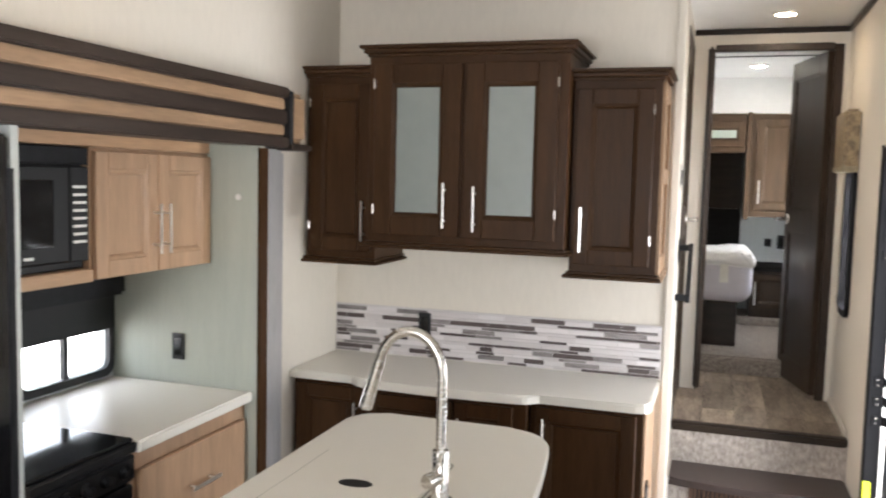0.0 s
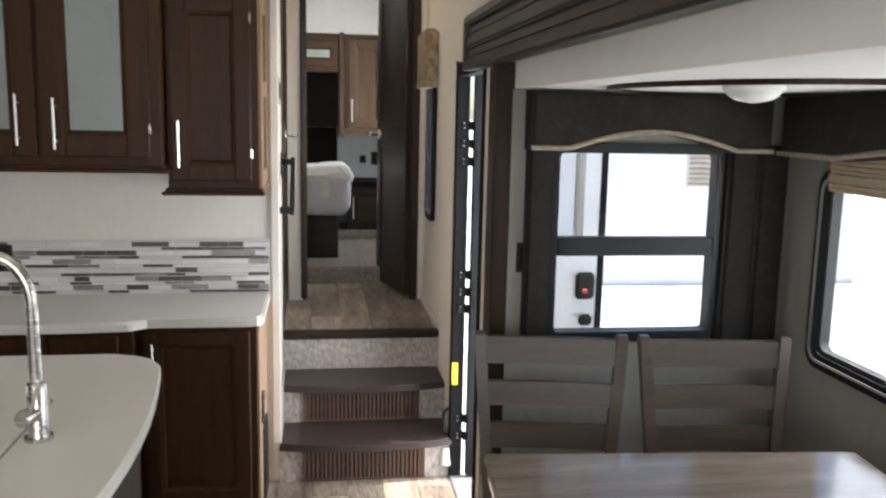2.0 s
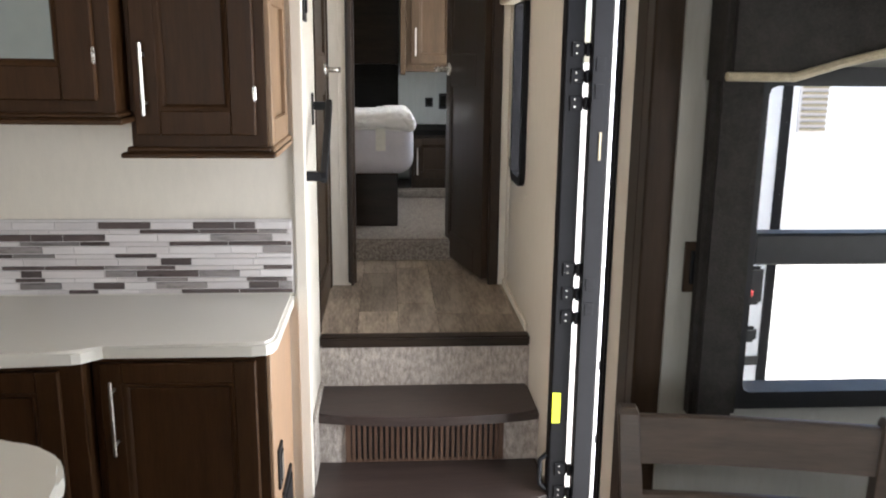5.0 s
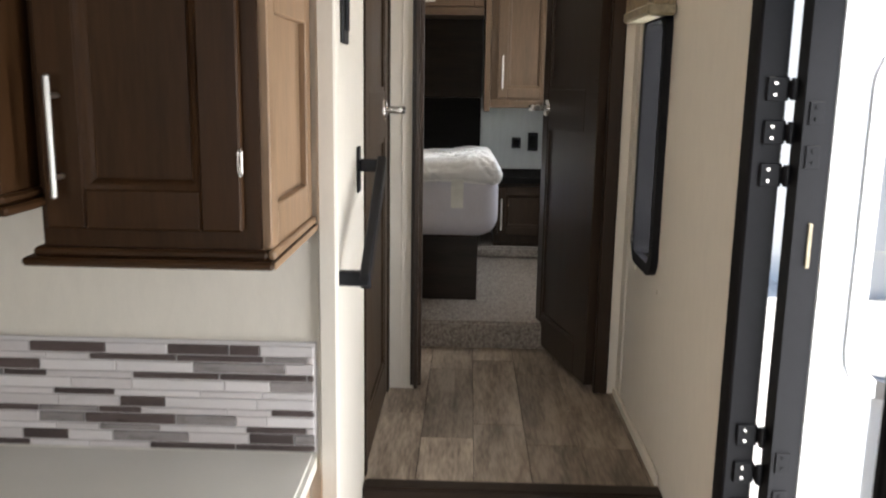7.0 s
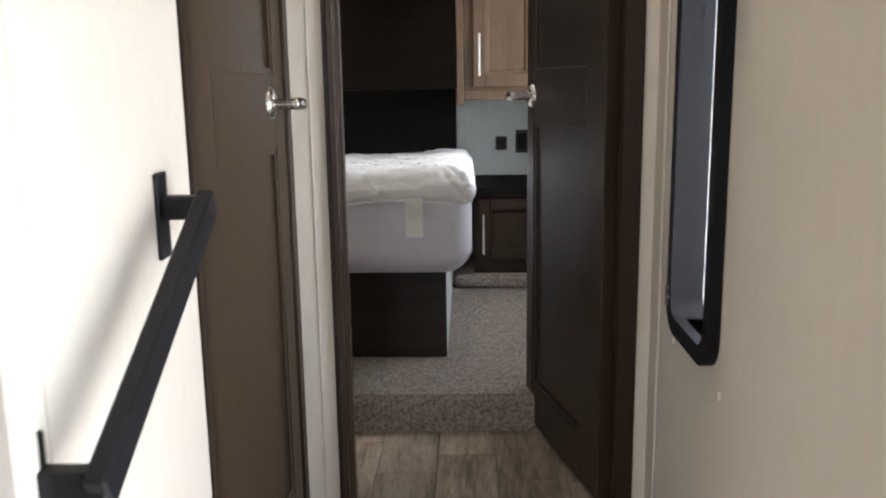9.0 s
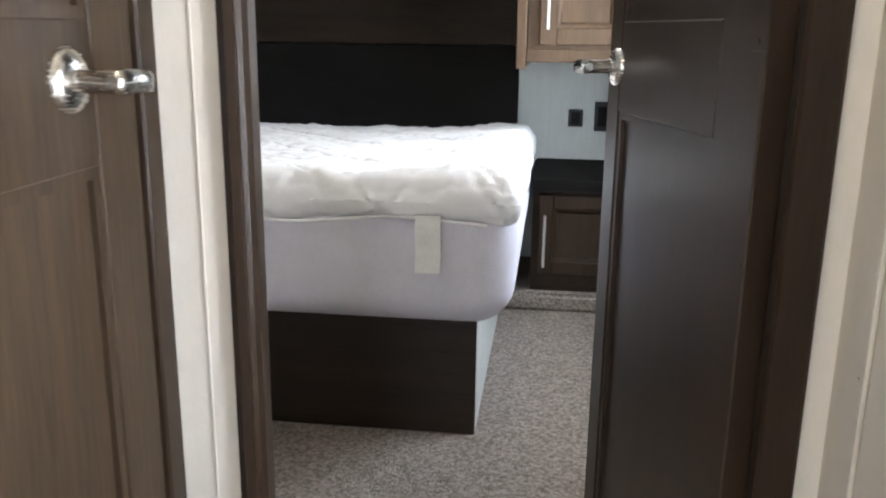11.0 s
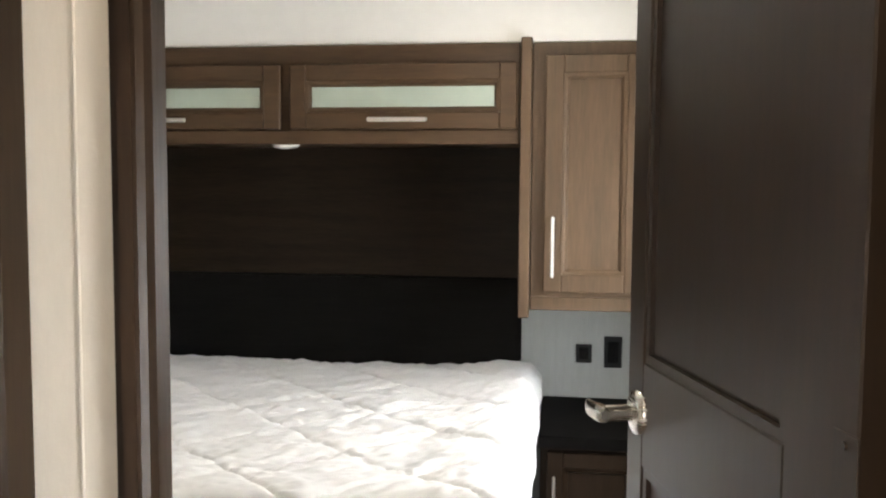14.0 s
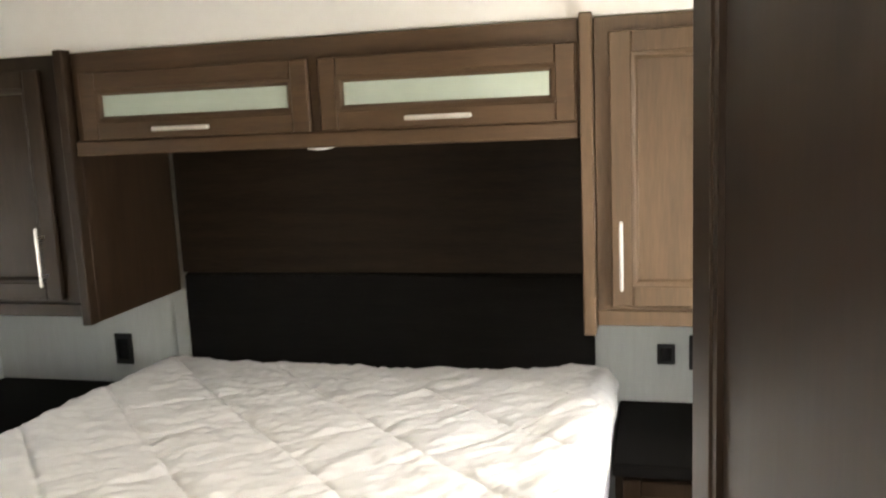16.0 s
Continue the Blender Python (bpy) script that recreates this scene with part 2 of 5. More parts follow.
def part(name, bm, material, parent=None, label="", local=False, smooth=False):
    """One mesh object from a bmesh in world coordinates (or in its thing's own, with local)."""
    if parent is not None and not local:
        bmesh.ops.transform(bm, matrix=ROOT[parent].inverted(), verts=bm.verts)
    bmesh.ops.recalc_face_normals(bm, faces=bm.faces)
    me = bpy.data.meshes.new(name)
    bm.to_mesh(me)
    bm.free()
    if smooth:
        me.polygons.foreach_set("use_smooth", [True] * len(me.polygons))
        me.set_sharp_from_angle(angle=radians(40))
    me.materials.append(material)
    ob = new(name, me)
    if parent is not None:
        ob.parent = parent
        ROOT[ob] = ROOT[parent]
    if label:
        ob["label"] = label
    return ob


def solid(name, bm, material, label, category, kind="", group="", smooth=False):
    return tagged(part(name, bm, material, smooth=smooth), label, category, group, kind)


def box(x0, x1, y0, y1, z0, z1, bevel=0.002, bm=None, seg=1):
    out = bm or bmesh.new()
    tmp = bmesh.new()
    bmesh.ops.create_cube(tmp, size=1)
    sx, sy, sz = abs(x1 - x0), abs(y1 - y0), abs(z1 - z0)
    bmesh.ops.transform(tmp, matrix=Matrix.LocRotScale(((x0 + x1) / 2, (y0 + y1) / 2, (z0 + z1) / 2), None, (sx, sy, sz)), verts=tmp.verts)
    b = min(bevel, 0.45 * min(sx, sy, sz))
    if b > 0:
        bmesh.ops.bevel(tmp, geom=tmp.edges[:], offset=b, segments=seg, affect="EDGES")
    join(out, tmp)
    return out


def join(out, tmp, m=None):
    if m is not None:
        bmesh.ops.transform(tmp, matrix=m, verts=tmp.verts)
    table = [out.verts.new(v.co) for v in tmp.verts]
    tmp.verts.index_update()
    for f in tmp.faces:
        out.faces.new([table[v.index] for v in f.verts])
    tmp.free()


def turn_box(m, x0, x1, y0, y1, z0, z1, bevel=0.002, bm=None, seg=1):
    out = bm or bmesh.new()
    join(out, box(x0, x1, y0, y1, z0, z1, bevel, seg=seg), m)
    return out


def prism(outline, z0, z1, bevel=0.0, bm=None, m=None, seg=2):
    """An upright slab over a plan outline."""
    out = bm or bmesh.new()
    tmp = bmesh.new()
    low = [tmp.verts.new((x, y, z0)) for x, y in outline]
    top = [tmp.verts.new((x, y, z1)) for x, y in outline]
    tmp.faces.new(low[::-1])
    cap = tmp.faces.new(top)
    n = len(outline)
    for i in range(n):
        tmp.faces.new((low[i], low[(i + 1) % n], top[(i + 1) % n], top[i]))
    if bevel:
        bmesh.ops.bevel(tmp, geom=list(cap.edges), offset=bevel, segments=seg, affect="EDGES")
    join(out, tmp, m)
    return out


def tube(points, radius, sides=12, bm=None, closed=False, m=None):
    """A round bar along points."""
    out = bm or bmesh.new()
    tmp = bmesh.new()
    pts = [Vector(p) for p in points]
    rings, n = [], len(pts)
    side = None
    for i, p in enumerate(pts):
        a = pts[(i - 1) % n] if closed or i else p
        c = pts[(i + 1) % n] if closed or i < n - 1 else p
        d = (c - a).normalized()
        if side is None:
            side = d.cross(Vector((0, 0, 1)))
            if side.length < 0.05:
                side = d.cross(Vector((0, 1, 0)))
        side = (side - d * side.dot(d)).normalized()
        up = side.cross(d)
        r = radius[i] if isinstance(radius, (list, tuple)) else radius
        rings.append([tmp.verts.new(p + r * (math.cos(k * math.tau / sides) * side + math.sin(k * math.tau / sides) * up)) for k in range(sides)])
    for i in range(n if closed else n - 1):
        a, c = rings[i], rings[(i + 1) % n]
        for k in range(sides):
            tmp.faces.new((a[k], a[(k + 1) % sides], c[(k + 1) % sides], c[k]))
    if not closed:
        tmp.faces.new(rings[0][::-1])
        tmp.faces.new(rings[-1])
    join(out, tmp, m)
    return out


def disc(centre, axis, radius, depth, sides=24, bm=None, r2=None):
    c, a = Vector(centre), Vector(axis).normalized()
    return tube([c, c + a * depth], [radius, radius if r2 is None else r2], sides, bm)


def wall_with_holes(lo, hi, holes, axis):
    """A wall slab from lo to hi, pierced by holes (u0, u1, z0, z1); u runs along x for axis 'y' and along y for axis 'x'."""
    i = 0 if axis == "y" else 1
    us = sorted({lo[i], hi[i], *[v for h in holes for v in h[:2]]})
    zs = sorted({lo[2], hi[2], *[v for h in holes for v in h[2:]]})
    bm = bmesh.new()
    for a, c in zip(us, us[1:]):
        run = None
        for d, e in zip(zs, zs[1:]):
            um, zm = (a + c) / 2, (d + e) / 2
            solid_here = not any(h[0] < um < h[1] and h[2] < zm < h[3] for h in holes)
            if solid_here:
                run = (run[0], e) if run else (d, e)
            if run and (not solid_here or e == zs[-1]):
                if axis == "y":
                    box(a, c, lo[1], hi[1], *run, 0, bm)
                else:
                    box(lo[0], hi[0], a, c, *run, 0, bm)
                run = None
    bmesh.ops.remove_doubles(bm, verts=bm.verts, dist=1e-5)
    return bm


def rounded(u0, u1, v0, v1, r, steps=6):
    pts = []
    for cu, cv, a in ((u1 - r, v1 - r, 0), (u0 + r, v1 - r, 90), (u0 + r, v0 + r, 180), (u1 - r, v0 + r, 270)):
        for k in range(steps + 1):
            t = radians(a + 90 * k / steps)
            pts.append((cu + r * math.cos(t), cv + r * math.sin(t)))
    return pts


def ring(outer, inner, d0, d1, bm=None, m=None):
    """A frame between two outlines with the same number of points."""
    out = bm or bmesh.new()
    tmp = bmesh.new()
    n = len(outer)
    rows = [[tmp.verts.new((u, v, d)) for u, v in o] for o, d in ((outer, d0), (outer, d1), (inner, d1), (inner, d0))]
    for a, c in ((0, 1), (1, 2), (2, 3), (3, 0)):
        for i in range(n):
            j = (i + 1) % n
            tmp.faces.new((rows[a][i], rows[a][j], rows[c][j], rows[c][i]))
    join(out, tmp, m)
    return out


def facing(origin, way):
    """Axes for a front: u to the right, v up, w out of it. way: the side that it looks to."""
    u, w = {"-y": ((1, 0, 0), (0, -1, 0)), "+x": ((0, 1, 0), (1, 0, 0)), "-x": ((0, -1, 0), (-1, 0, 0)), "+y": ((-1, 0, 0), (0, 1, 0))}[way]
    return Matrix(((u[0], 0, w[0], origin[0]), (u[1], 0, w[1], origin[1]), (u[2], 1, w[2], origin[2]), (0, 0, 0, 1)))


def moulding(outer, inner, d0, d1, m):
    """A quarter-round moulding that falls from an outer outline at depth d0 to an inner one at d1."""
    tmp = bmesh.new()
    rows = []
    for k in range(4):
        f = k / 3
        g = 1 - math.cos(f * math.pi / 2)
        rows.append([tmp.verts.new((a + (c - a) * f, b + (e - b) * f, d0 + (d1 - d0) * g)) for (a, b), (c, e) in zip(outer, inner)])
    rows.append([tmp.verts.new((v.co.x, v.co.y, 0.003)) for v in rows[-1]])
    rows.append([tmp.verts.new((v.co.x, v.co.y, 0.003)) for v in rows[0]])
    n = len(outer)
    for a, c in zip(rows, rows[1:] + rows[:1]):
        for i in range(n):
            tmp.faces.new((a[i], a[(i + 1) % n], c[(i + 1) % n], c[i]))
    bmesh.ops.transform(tmp, matrix=m, verts=tmp.verts)
    return tmp


def cab_door(parent, F, u0, u1, v0, v1, wood, inner=None, stile=0.055, handle=None, pull=None, name="door", label="", hinges=None):
    """A framed door with a sunk panel; handle: (u, v0, v1) upright or (u0, u1, v) lying, with pull the bar's metal."""
    t = 0.02
    bm = bmesh.new()
    for a, c, d, e in ((u0, u0 + stile, v0, v1), (u1 - stile, u1, v0, v1), (u0 + stile, u1 - stile, v0, v0 + stile), (u0 + stile, u1 - stile, v1 - stile, v1)):
        turn_box(F, a, c, d, e, 0.001, t, 0.003, bm)
    b = 0.015
    io = [(u0 + stile, v0 + stile), (u1 - stile, v0 + stile), (u1 - stile, v1 - stile), (u0 + stile, v1 - stile)]
    ii = [(u0 + stile + b, v0 + stile + b), (u1 - stile - b, v0 + stile + b), (u1 - stile - b, v1 - stile - b), (u0 + stile + b, v1 - stile - b)]
    door = part(name, bm, wood, parent, label)
    part("moulding", moulding(io, ii, t - 0.0015, 0.0062, F), wood, door, smooth=True)
    part("panel", turn_box(F, u0 + stile - 0.004, u1 - stile + 0.004, v0 + stile - 0.004, v1 - stile + 0.004, 0.002, 0.006, 0.001), inner or wood, door, "frosted glass panel" if inner in (FROST, FROSTLIGHT) else "")
    if handle:
        bar_pull(door, F, handle, t, pull or BRIGHTPULL)
    return door


def bar_pull(parent, F, handle, t, metal):
    u, v0, v1 = handle
    bm = bmesh.new()
    turn_box(F, u - 0.0045, u + 0.0045, v0, v1, t + 0.024, t + 0.033, 0.003, bm)
    for v in (v0 + 0.03, v1 - 0.03):
        join(bm, tube([(u, v, t), (u, v, t + 0.026)], 0.004, 8), F)
    return part("handle", bm, metal, parent, "satin nickel bar handle")


def lying_pull(parent, F, u0, u1, v, t=0.02, metal=None):
    bm = bmesh.new()
    turn_box(F, u0, u1, v - 0.006, v + 0.006, t + 0.024, t + 0.034, 0.003, bm)
    for u in (u0 + 0.03, u1 - 0.03):
        join(bm, tube([(u, v, t), (u, v, t + 0.026)], 0.004, 8), F)
    return part("handle", bm, metal or BRIGHTPULL, parent, "satin nickel bar handle")


def outlet(at, way, w, h, label, material=None):
    F = facing(at, way)
    o = thing("outlet", at, label, "outlet", "wall outlets")
    part("cover_plate", turn_box(F, -w / 2, w / 2, -h / 2, h / 2, 0, 0.007, 0.002), material or BLACK, o)
    part("insert", turn_box(F, -w * 0.3, w * 0.3, -h * 0.33, h * 0.33, 0.006, 0.010, 0.001), BLACKGLOSS, o)
    return o

# ---- the shell ----
HX0, HX1 = 0.0, 0.76      # hall and stairwell
LX = -1.53                # kitchen-side wall
RX = 0.76                 # entry-side wall
HUTCH_Y = -0.451
DOOR_Y = 0.70
HALL_Z, BED_Z = 0.56, 0.665
CEIL_Z = 2.49

solid("ceiling", box(LX - 0.08, RX + 0.06, -6.1, DOOR_Y + 0.06, CEIL_Z, CEIL_Z + 0.06, 0), CEIL, "off-white vinyl ceiling over the kitchen and hall", "ceiling", "structure")
solid("ceiling_bedroom", box(-2.1, 1.0, DOOR_Y + 0.06, 2.96, 2.44, 2.50, 0), CEIL, "off-white vinyl bedroom ceiling", "ceiling", "structure")
solid("wall_hutch", box(LX - 0.06, HX0, HUTCH_Y, HUTCH_Y + 0.06, 0, CEIL_Z, 0), WALL, "cream linen-textured wall behind the hutch", "wall", "structure")
solid("wall_stair_side", box(HX0 - 0.05, HX0, HUTCH_Y + 0.062, 0.03, 0, CEIL_Z, 0), WALL, "cream linen-textured stairwell wall with handrail", "wall", "structure")
solid("wall_kitchen_side", wall_with_holes((LX - 0.06, -6.0, 0), (LX, HUTCH_Y, CEIL_Z), [(-4.4, -1.20, -0.1, 1.80)], "x"), WALL, "cream wall above and beside the kitchen slide-out", "wall", "structure")
solid("wall_entry_side", wall_with_holes((RX, -6.0, -0.05), (RX + 0.035, 0.73, CEIL_Z), [(-1.046, -0.46, -0.02, 1.80), (-4.4, -1.30, -0.1, 1.785), (0.225, 0.45, 1.10, 1.74)], "x"), WALL, "cream linen-textured wall with the entry door opening", "wall", "structure")
solid("wall_rear", wall_with_holes((LX - 0.08, -6.06, 0), (RX + 0.06, -6.0, CEIL_Z), [(-1.3, 0.5, 0.9, 2.0)], "y"), WALL, "cream rear wall with a wide window opening", "wall", "structure")
solid("wall_bedroom_door", wall_with_holes((-2.0, DOOR_Y, 0.5), (RX + 0.06, DOOR_Y + 0.03, CEIL_Z), [(0.09, 0.70, HALL_Z - 0.06, 2.385)], "y"), WALL, "cream partition wall round the bedroom doorway", "wall", "structure")
solid("wall_bath", box(-0.05, 0.0, 0.03, DOOR_Y, 2.40, CEIL_Z, 0), WALL, "cream wall above the bathroom door", "wall", "structure")
solid("wall_bedroom_head", box(-2.0, 0.99, 2.88, 2.94, 0.5, 2.50, 0), GREYWALL, "pale grey wall at the head of the bed", "wall", "structure")
solid("wall_bedroom_entry_side", wall_with_holes((0.93, DOOR_Y, 0.5), (0.99, 2.88, 2.50), [(1.45, 2.2, 1.36, 1.92)], "x"), GREYWALL, "pale grey bedroom side wall with a window opening", "wall", "structure")
# added panel closing the wall gap, white so the slit window looks bright
solid("wall_bedroom_return", box(RX + 0.061, 0.929, DOOR_Y + 0.001, DOOR_Y + 0.03, 0.5, 2.50, 0), TRAILER, "added gap-closing panel, white to stand in for the bright outside at the hall window", "wall", "structure")
solid("wall_bedroom_far", wall_with_holes((-1.90, DOOR_Y, 0.5), (-1.84, 2.88, 2.50), [(1.3, 2.2, 1.15, 1.85)], "x"), GREYWALL, "pale grey far bedroom wall with a window opening", "wall", "structure")

# kitchen slide-out and dining slide-out boxes
KX, KY = -2.05, -1.37
solid("wall_slide_kitchen_back", wall_with_holes((KX - 0.05, -4.4, 0), (KX, KY, 1.80), [(-1.86, -1.405, 0.905, 1.25)], "x"), GREYWALL, "pale grey wall behind the stove with a window opening", "wall", "structure")
solid("wall_slide_kitchen_end", box(KX - 0.05, -1.412, KY, KY + 0.05, 0, 1.80, 0), SAGEWALL, "pale grey-green end wall of the kitchen slide-out", "wall", "structure")
solid("wall_slide_kitchen_near", box(KX - 0.05, LX - 0.06, -4.45, -4.40, 0, 1.80, 0), SAGEWALL, "grey end wall of the kitchen slide-out", "wall", "structure")
solid("ceiling_slide_kitchen", box(KX - 0.05, LX - 0.061, -4.45, KY + 0.05, 1.80, 1.85, 0), CEIL, "off-white ceiling of the kitchen slide-out", "ceiling", "structure")
DX, DY, DZ = 1.76, -1.36, 1.70
solid("wall_slide_dining_end", wall_with_holes((RX + 0.03, DY, 0), (DX + 0.05, DY + 0.05, DZ), [(0.93, 1.515, 0.88, 1.52)], "y"), SHADEDTAUPE, "end wall of the dining slide-out with window, taupe darkened for backlit shade", "wall", "structure")
solid("wall_slide_dining_side", wall_with_holes((DX, -4.4, 0), (DX + 0.05, DY, DZ), [(-3.4, -1.60, 0.86, 1.45)], "x"), SHADEDTAUPE, "long wall of the dining slide-out with window, taupe darkened for backlit shade", "wall", "structure")
solid("wall_slide_dining_near", box(RX + 0.061, DX + 0.05, -4.45, -4.40, 0, DZ, 0), SHADEDTAUPE, "near end wall of the dining slide-out in the shade-darkened taupe", "wall", "structure")
solid("ceiling_slide_dining", box(RX + 0.036, DX + 0.05, -4.45, DY + 0.05, DZ, DZ + 0.10, 0), CEIL, "off-white low ceiling of the dining slide-out", "ceiling", "structure")


def planks(parent, x0, x1, y0, y1, z, width, length, thick=0.004, seed=1):
    rng = random.Random(seed)
    shared = {}
    x, row = x0, 0
    while x < x1 - 0.01:
        w = min(width, x1 - x)
        y = y0 - rng.random() * length
        while y < y1:
            a, c = max(y, y0), min(y + length, y1)
            if c - a > 0.02:
                key = (round(w, 3), round(c - a, 3))
                if key not in shared:
                    bm = box(-w / 2 + 0.0008, w / 2 - 0.0008, -(c - a) / 2 + 0.0008, (c - a) / 2 - 0.0008, 0, thick, 0.0012)
                    ob = part("plank", bm, VINYL, parent, local=True)
                    shared[key] = ob.data
                else:
                    ob = new("plank", shared[key])
                    ob.parent = parent
                p = ROOT.get(parent, Matrix()).translation
                ob.location = (x + w / 2 - p.x, (a + c) / 2 - p.y, z - p.z)
            y += length
        x += width
        row += 1


solid("floor_slide_dining", box(RX + 0.041, DX + 0.05, -4.45, DY + 0.05, -0.06, 0.0, 0), GROOVE, "wood-look vinyl plank floor of the dining slide-out", "floor", "structure")
floor = solid("floor", box(-2.1, RX + 0.04, -6.0, 1.2, -0.06, 0.0, 0), GROOVE, "pale grey-brown wood-look vinyl plank floor", "floor", "structure")
hall_floor = solid("floor_hall", box(HX0 - 0.05, HX1, 0.0, 1.164, HALL_Z - 0.11, HALL_Z - 0.004, 0), GROOVE, "grey-brown wood-look vinyl plank floor in the hall", "floor", "structure")
ROOT[floor] = ROOT[hall_floor] = Matrix()

bm = box(-1.9, 0.99, 1.165, 2.94, 0.45, BED_Z, 0.012, seg=3)
solid("floor_bedroom", bm, CARPET, "mottled grey-brown carpet on the raised bedroom floor", "floor", "structure")
solid("floor_bedroom_side", box(-1.9, HX0 - 0.051, DOOR_Y + 0.056, 1.164, BED_Z - 0.10, HALL_Z, 0), CARPET, "mottled grey-brown carpet beside the doorway", "floor", "structure")
solid("floor_bedroom_landing", box(HX1 + 0.001, 0.93, DOOR_Y + 0.056, 1.164, BED_Z - 0.10, HALL_Z, 0), CARPET, "mottled grey-brown carpet behind the open door", "floor", "structure")

# stairs
stairs = thing("stairs", (0.38, -0.25, 0), "two dark wooden steps with carpet and slatted risers", "stairs", kind="structure")
RISE = HALL_Z / 3
for i, (yf, z) in enumerate(((-0.475, RISE), (-0.235, 2 * RISE))):
    # riser with carpet cheeks, a slatted vent between them, and a bowed tread
    part("riser", box(HX0, HX1, yf, yf + 0.018, z - RISE, z - 0.032, 0), RISERCARPET, stairs, "speckled carpet riser")
    grille = part("vent_frame", box(0.105, 0.635, yf - 0.004, yf - 0.001, z - RISE + 0.006, z - 0.036, 0), BLACK, stairs, "dark slatted wooden vent")
    bm = bmesh.new()
    for a, c, d, e in ((0.10, 0.118, 0.004, 0.154), (0.622, 0.64, 0.004, 0.154), (0.118, 0.622, 0.004, 0.013), (0.118, 0.622, 0.146, 0.154)):
        box(a, c, yf - 0.012, yf - 0.004, z - RISE + d, z - RISE + e, 0.001, bm)
    part("vent_rim", bm, STAIRSLAT, stairs)
    slat = None
    for k in range(27):
        x = 0.1275 + k * 0.01875
        if slat is None:
            slat = part("slat", box(-0.0056, 0.0056, -0.005, 0.005, 0, 0.134, 0.0015), STAIRSLAT, grille, local=True)
            data = slat.data
        else:
            slat = new("slat", data)
            slat.parent = grille
        p = ROOT[stairs].translation
        slat.location = (x - p.x, yf - 0.010 - p.y, z - RISE + 0.012 - p.z)
    n = 14
    front = [(HX0 + 0.002 + (HX1 - 0.004) * k / n, yf - 0.018 - 0.045 * math.sin(math.pi * k / n) ** 0.8) for k in range(n + 1)]
    part("tread", prism(front + [(HX1 - 0.002, yf + 0.265), (HX0 + 0.002, yf + 0.265)], z - 0.032, z, 0.010), TREAD, stairs, "dark wood tread with a bowed front", smooth=True)
part("riser", box(HX0, HX1, -0.008, 0.012, 2 * RISE - 0.02, HALL_Z - 0.036, 0), RISERCARPET, stairs, "speckled carpet riser")
part("nosing", box(HX0 + 0.001, HX1 - 0.001, -0.026, 0.03, HALL_Z - 0.036, HALL_Z + 0.003, 0.006, seg=2), ESPRESSO_H, stairs, "black-brown edge nosing")
solid("stair_cheek_trim", box(HX0 + 0.001, HX0 + 0.012, HUTCH_Y + 0.07, -0.03, 0.0, 0.40, 0.002), RISERCARPET, "carpet strip up the stairwell side", "trim", "structure")

# corner and wall trims
for x, y, z0, z1 in ((HX0 + 0.004, HUTCH_Y - 0.004, 0.0, CEIL_Z - 0.002),):
    solid("trim_corner", box(x - 0.030, x + 0.006, y - 0.006, y + 0.030, z0, z1, 0.004), WALL, "cream corner trim at the stairwell", "trim", "structure")
for z in (CEIL_Z - 0.03,):
    solid("trim_ceiling_hall", box(HX0 + 0.001, HX1 - 0.001, DOOR_Y - 0.016, DOOR_Y - 0.001, z, z + 0.028, 0.003), ESPRESSO_H, "dark ceiling trim above the bedroom door", "trim", "structure")
    solid("trim_ceiling_entry", box(RX - 0.016, RX - 0.001, -0.8, DOOR_Y - 0.018, z, z + 0.028, 0.003), ESPRESSO_Y, "dark ceiling trim along the entry wall", "trim", "structure")
solid("baseboard_hall", box(RX - 0.012, RX - 0.001, 0.032, DOOR_Y - 0.018, HALL_Z, HALL_Z + 0.03, 0.003), WALL, "cream baseboard in the hall", "baseboard", "structure")

# bedroom door frame
solid("trim_bedroom_jamb", box(0.686, 0.730, DOOR_Y - 0.014, DOOR_Y + 0.02, HALL_Z, 2.40, 0.004), ESPRESSO, "espresso-brown hinge jamb of the bedroom doorway", "door frame", "structure")
bm = box(0.072, 0.108, DOOR_Y - 0.014, DOOR_Y + 0.034, HALL_Z, 2.40, 0.012, seg=3)
box(0.1085, 0.6855, DOOR_Y - 0.014, DOOR_Y + 0.034, 2.372, 2.408, 0.004, bm)
solid("trim_bedroom_door", bm, JAMBWOOD, "dark wooden frame round the bedroom doorway", "door frame", "structure")

# bathroom door, closed, in the hall's side wall
bath = thing("door_bathroom", (-0.02, 0.37, HALL_Z), "closed grey-brown wooden panel door with lever handle", "door", "doors", "structure")
F = facing((-0.018, 0.04, HALL_Z), "+x")
part("casing", (lambda b: (turn_box(F, 0.0, 0.035, 0, 1.84, 0.0, 0.022, 0.003, b), turn_box(F, 0.612, 0.652, 0, 1.84, 0.0, 0.022, 0.003, b), turn_box(F, 0.035, 0.612, 1.80, 1.84, 0.0, 0.022, 0.003, b), b)[-1])(bmesh.new()), ESPRESSO, bath)


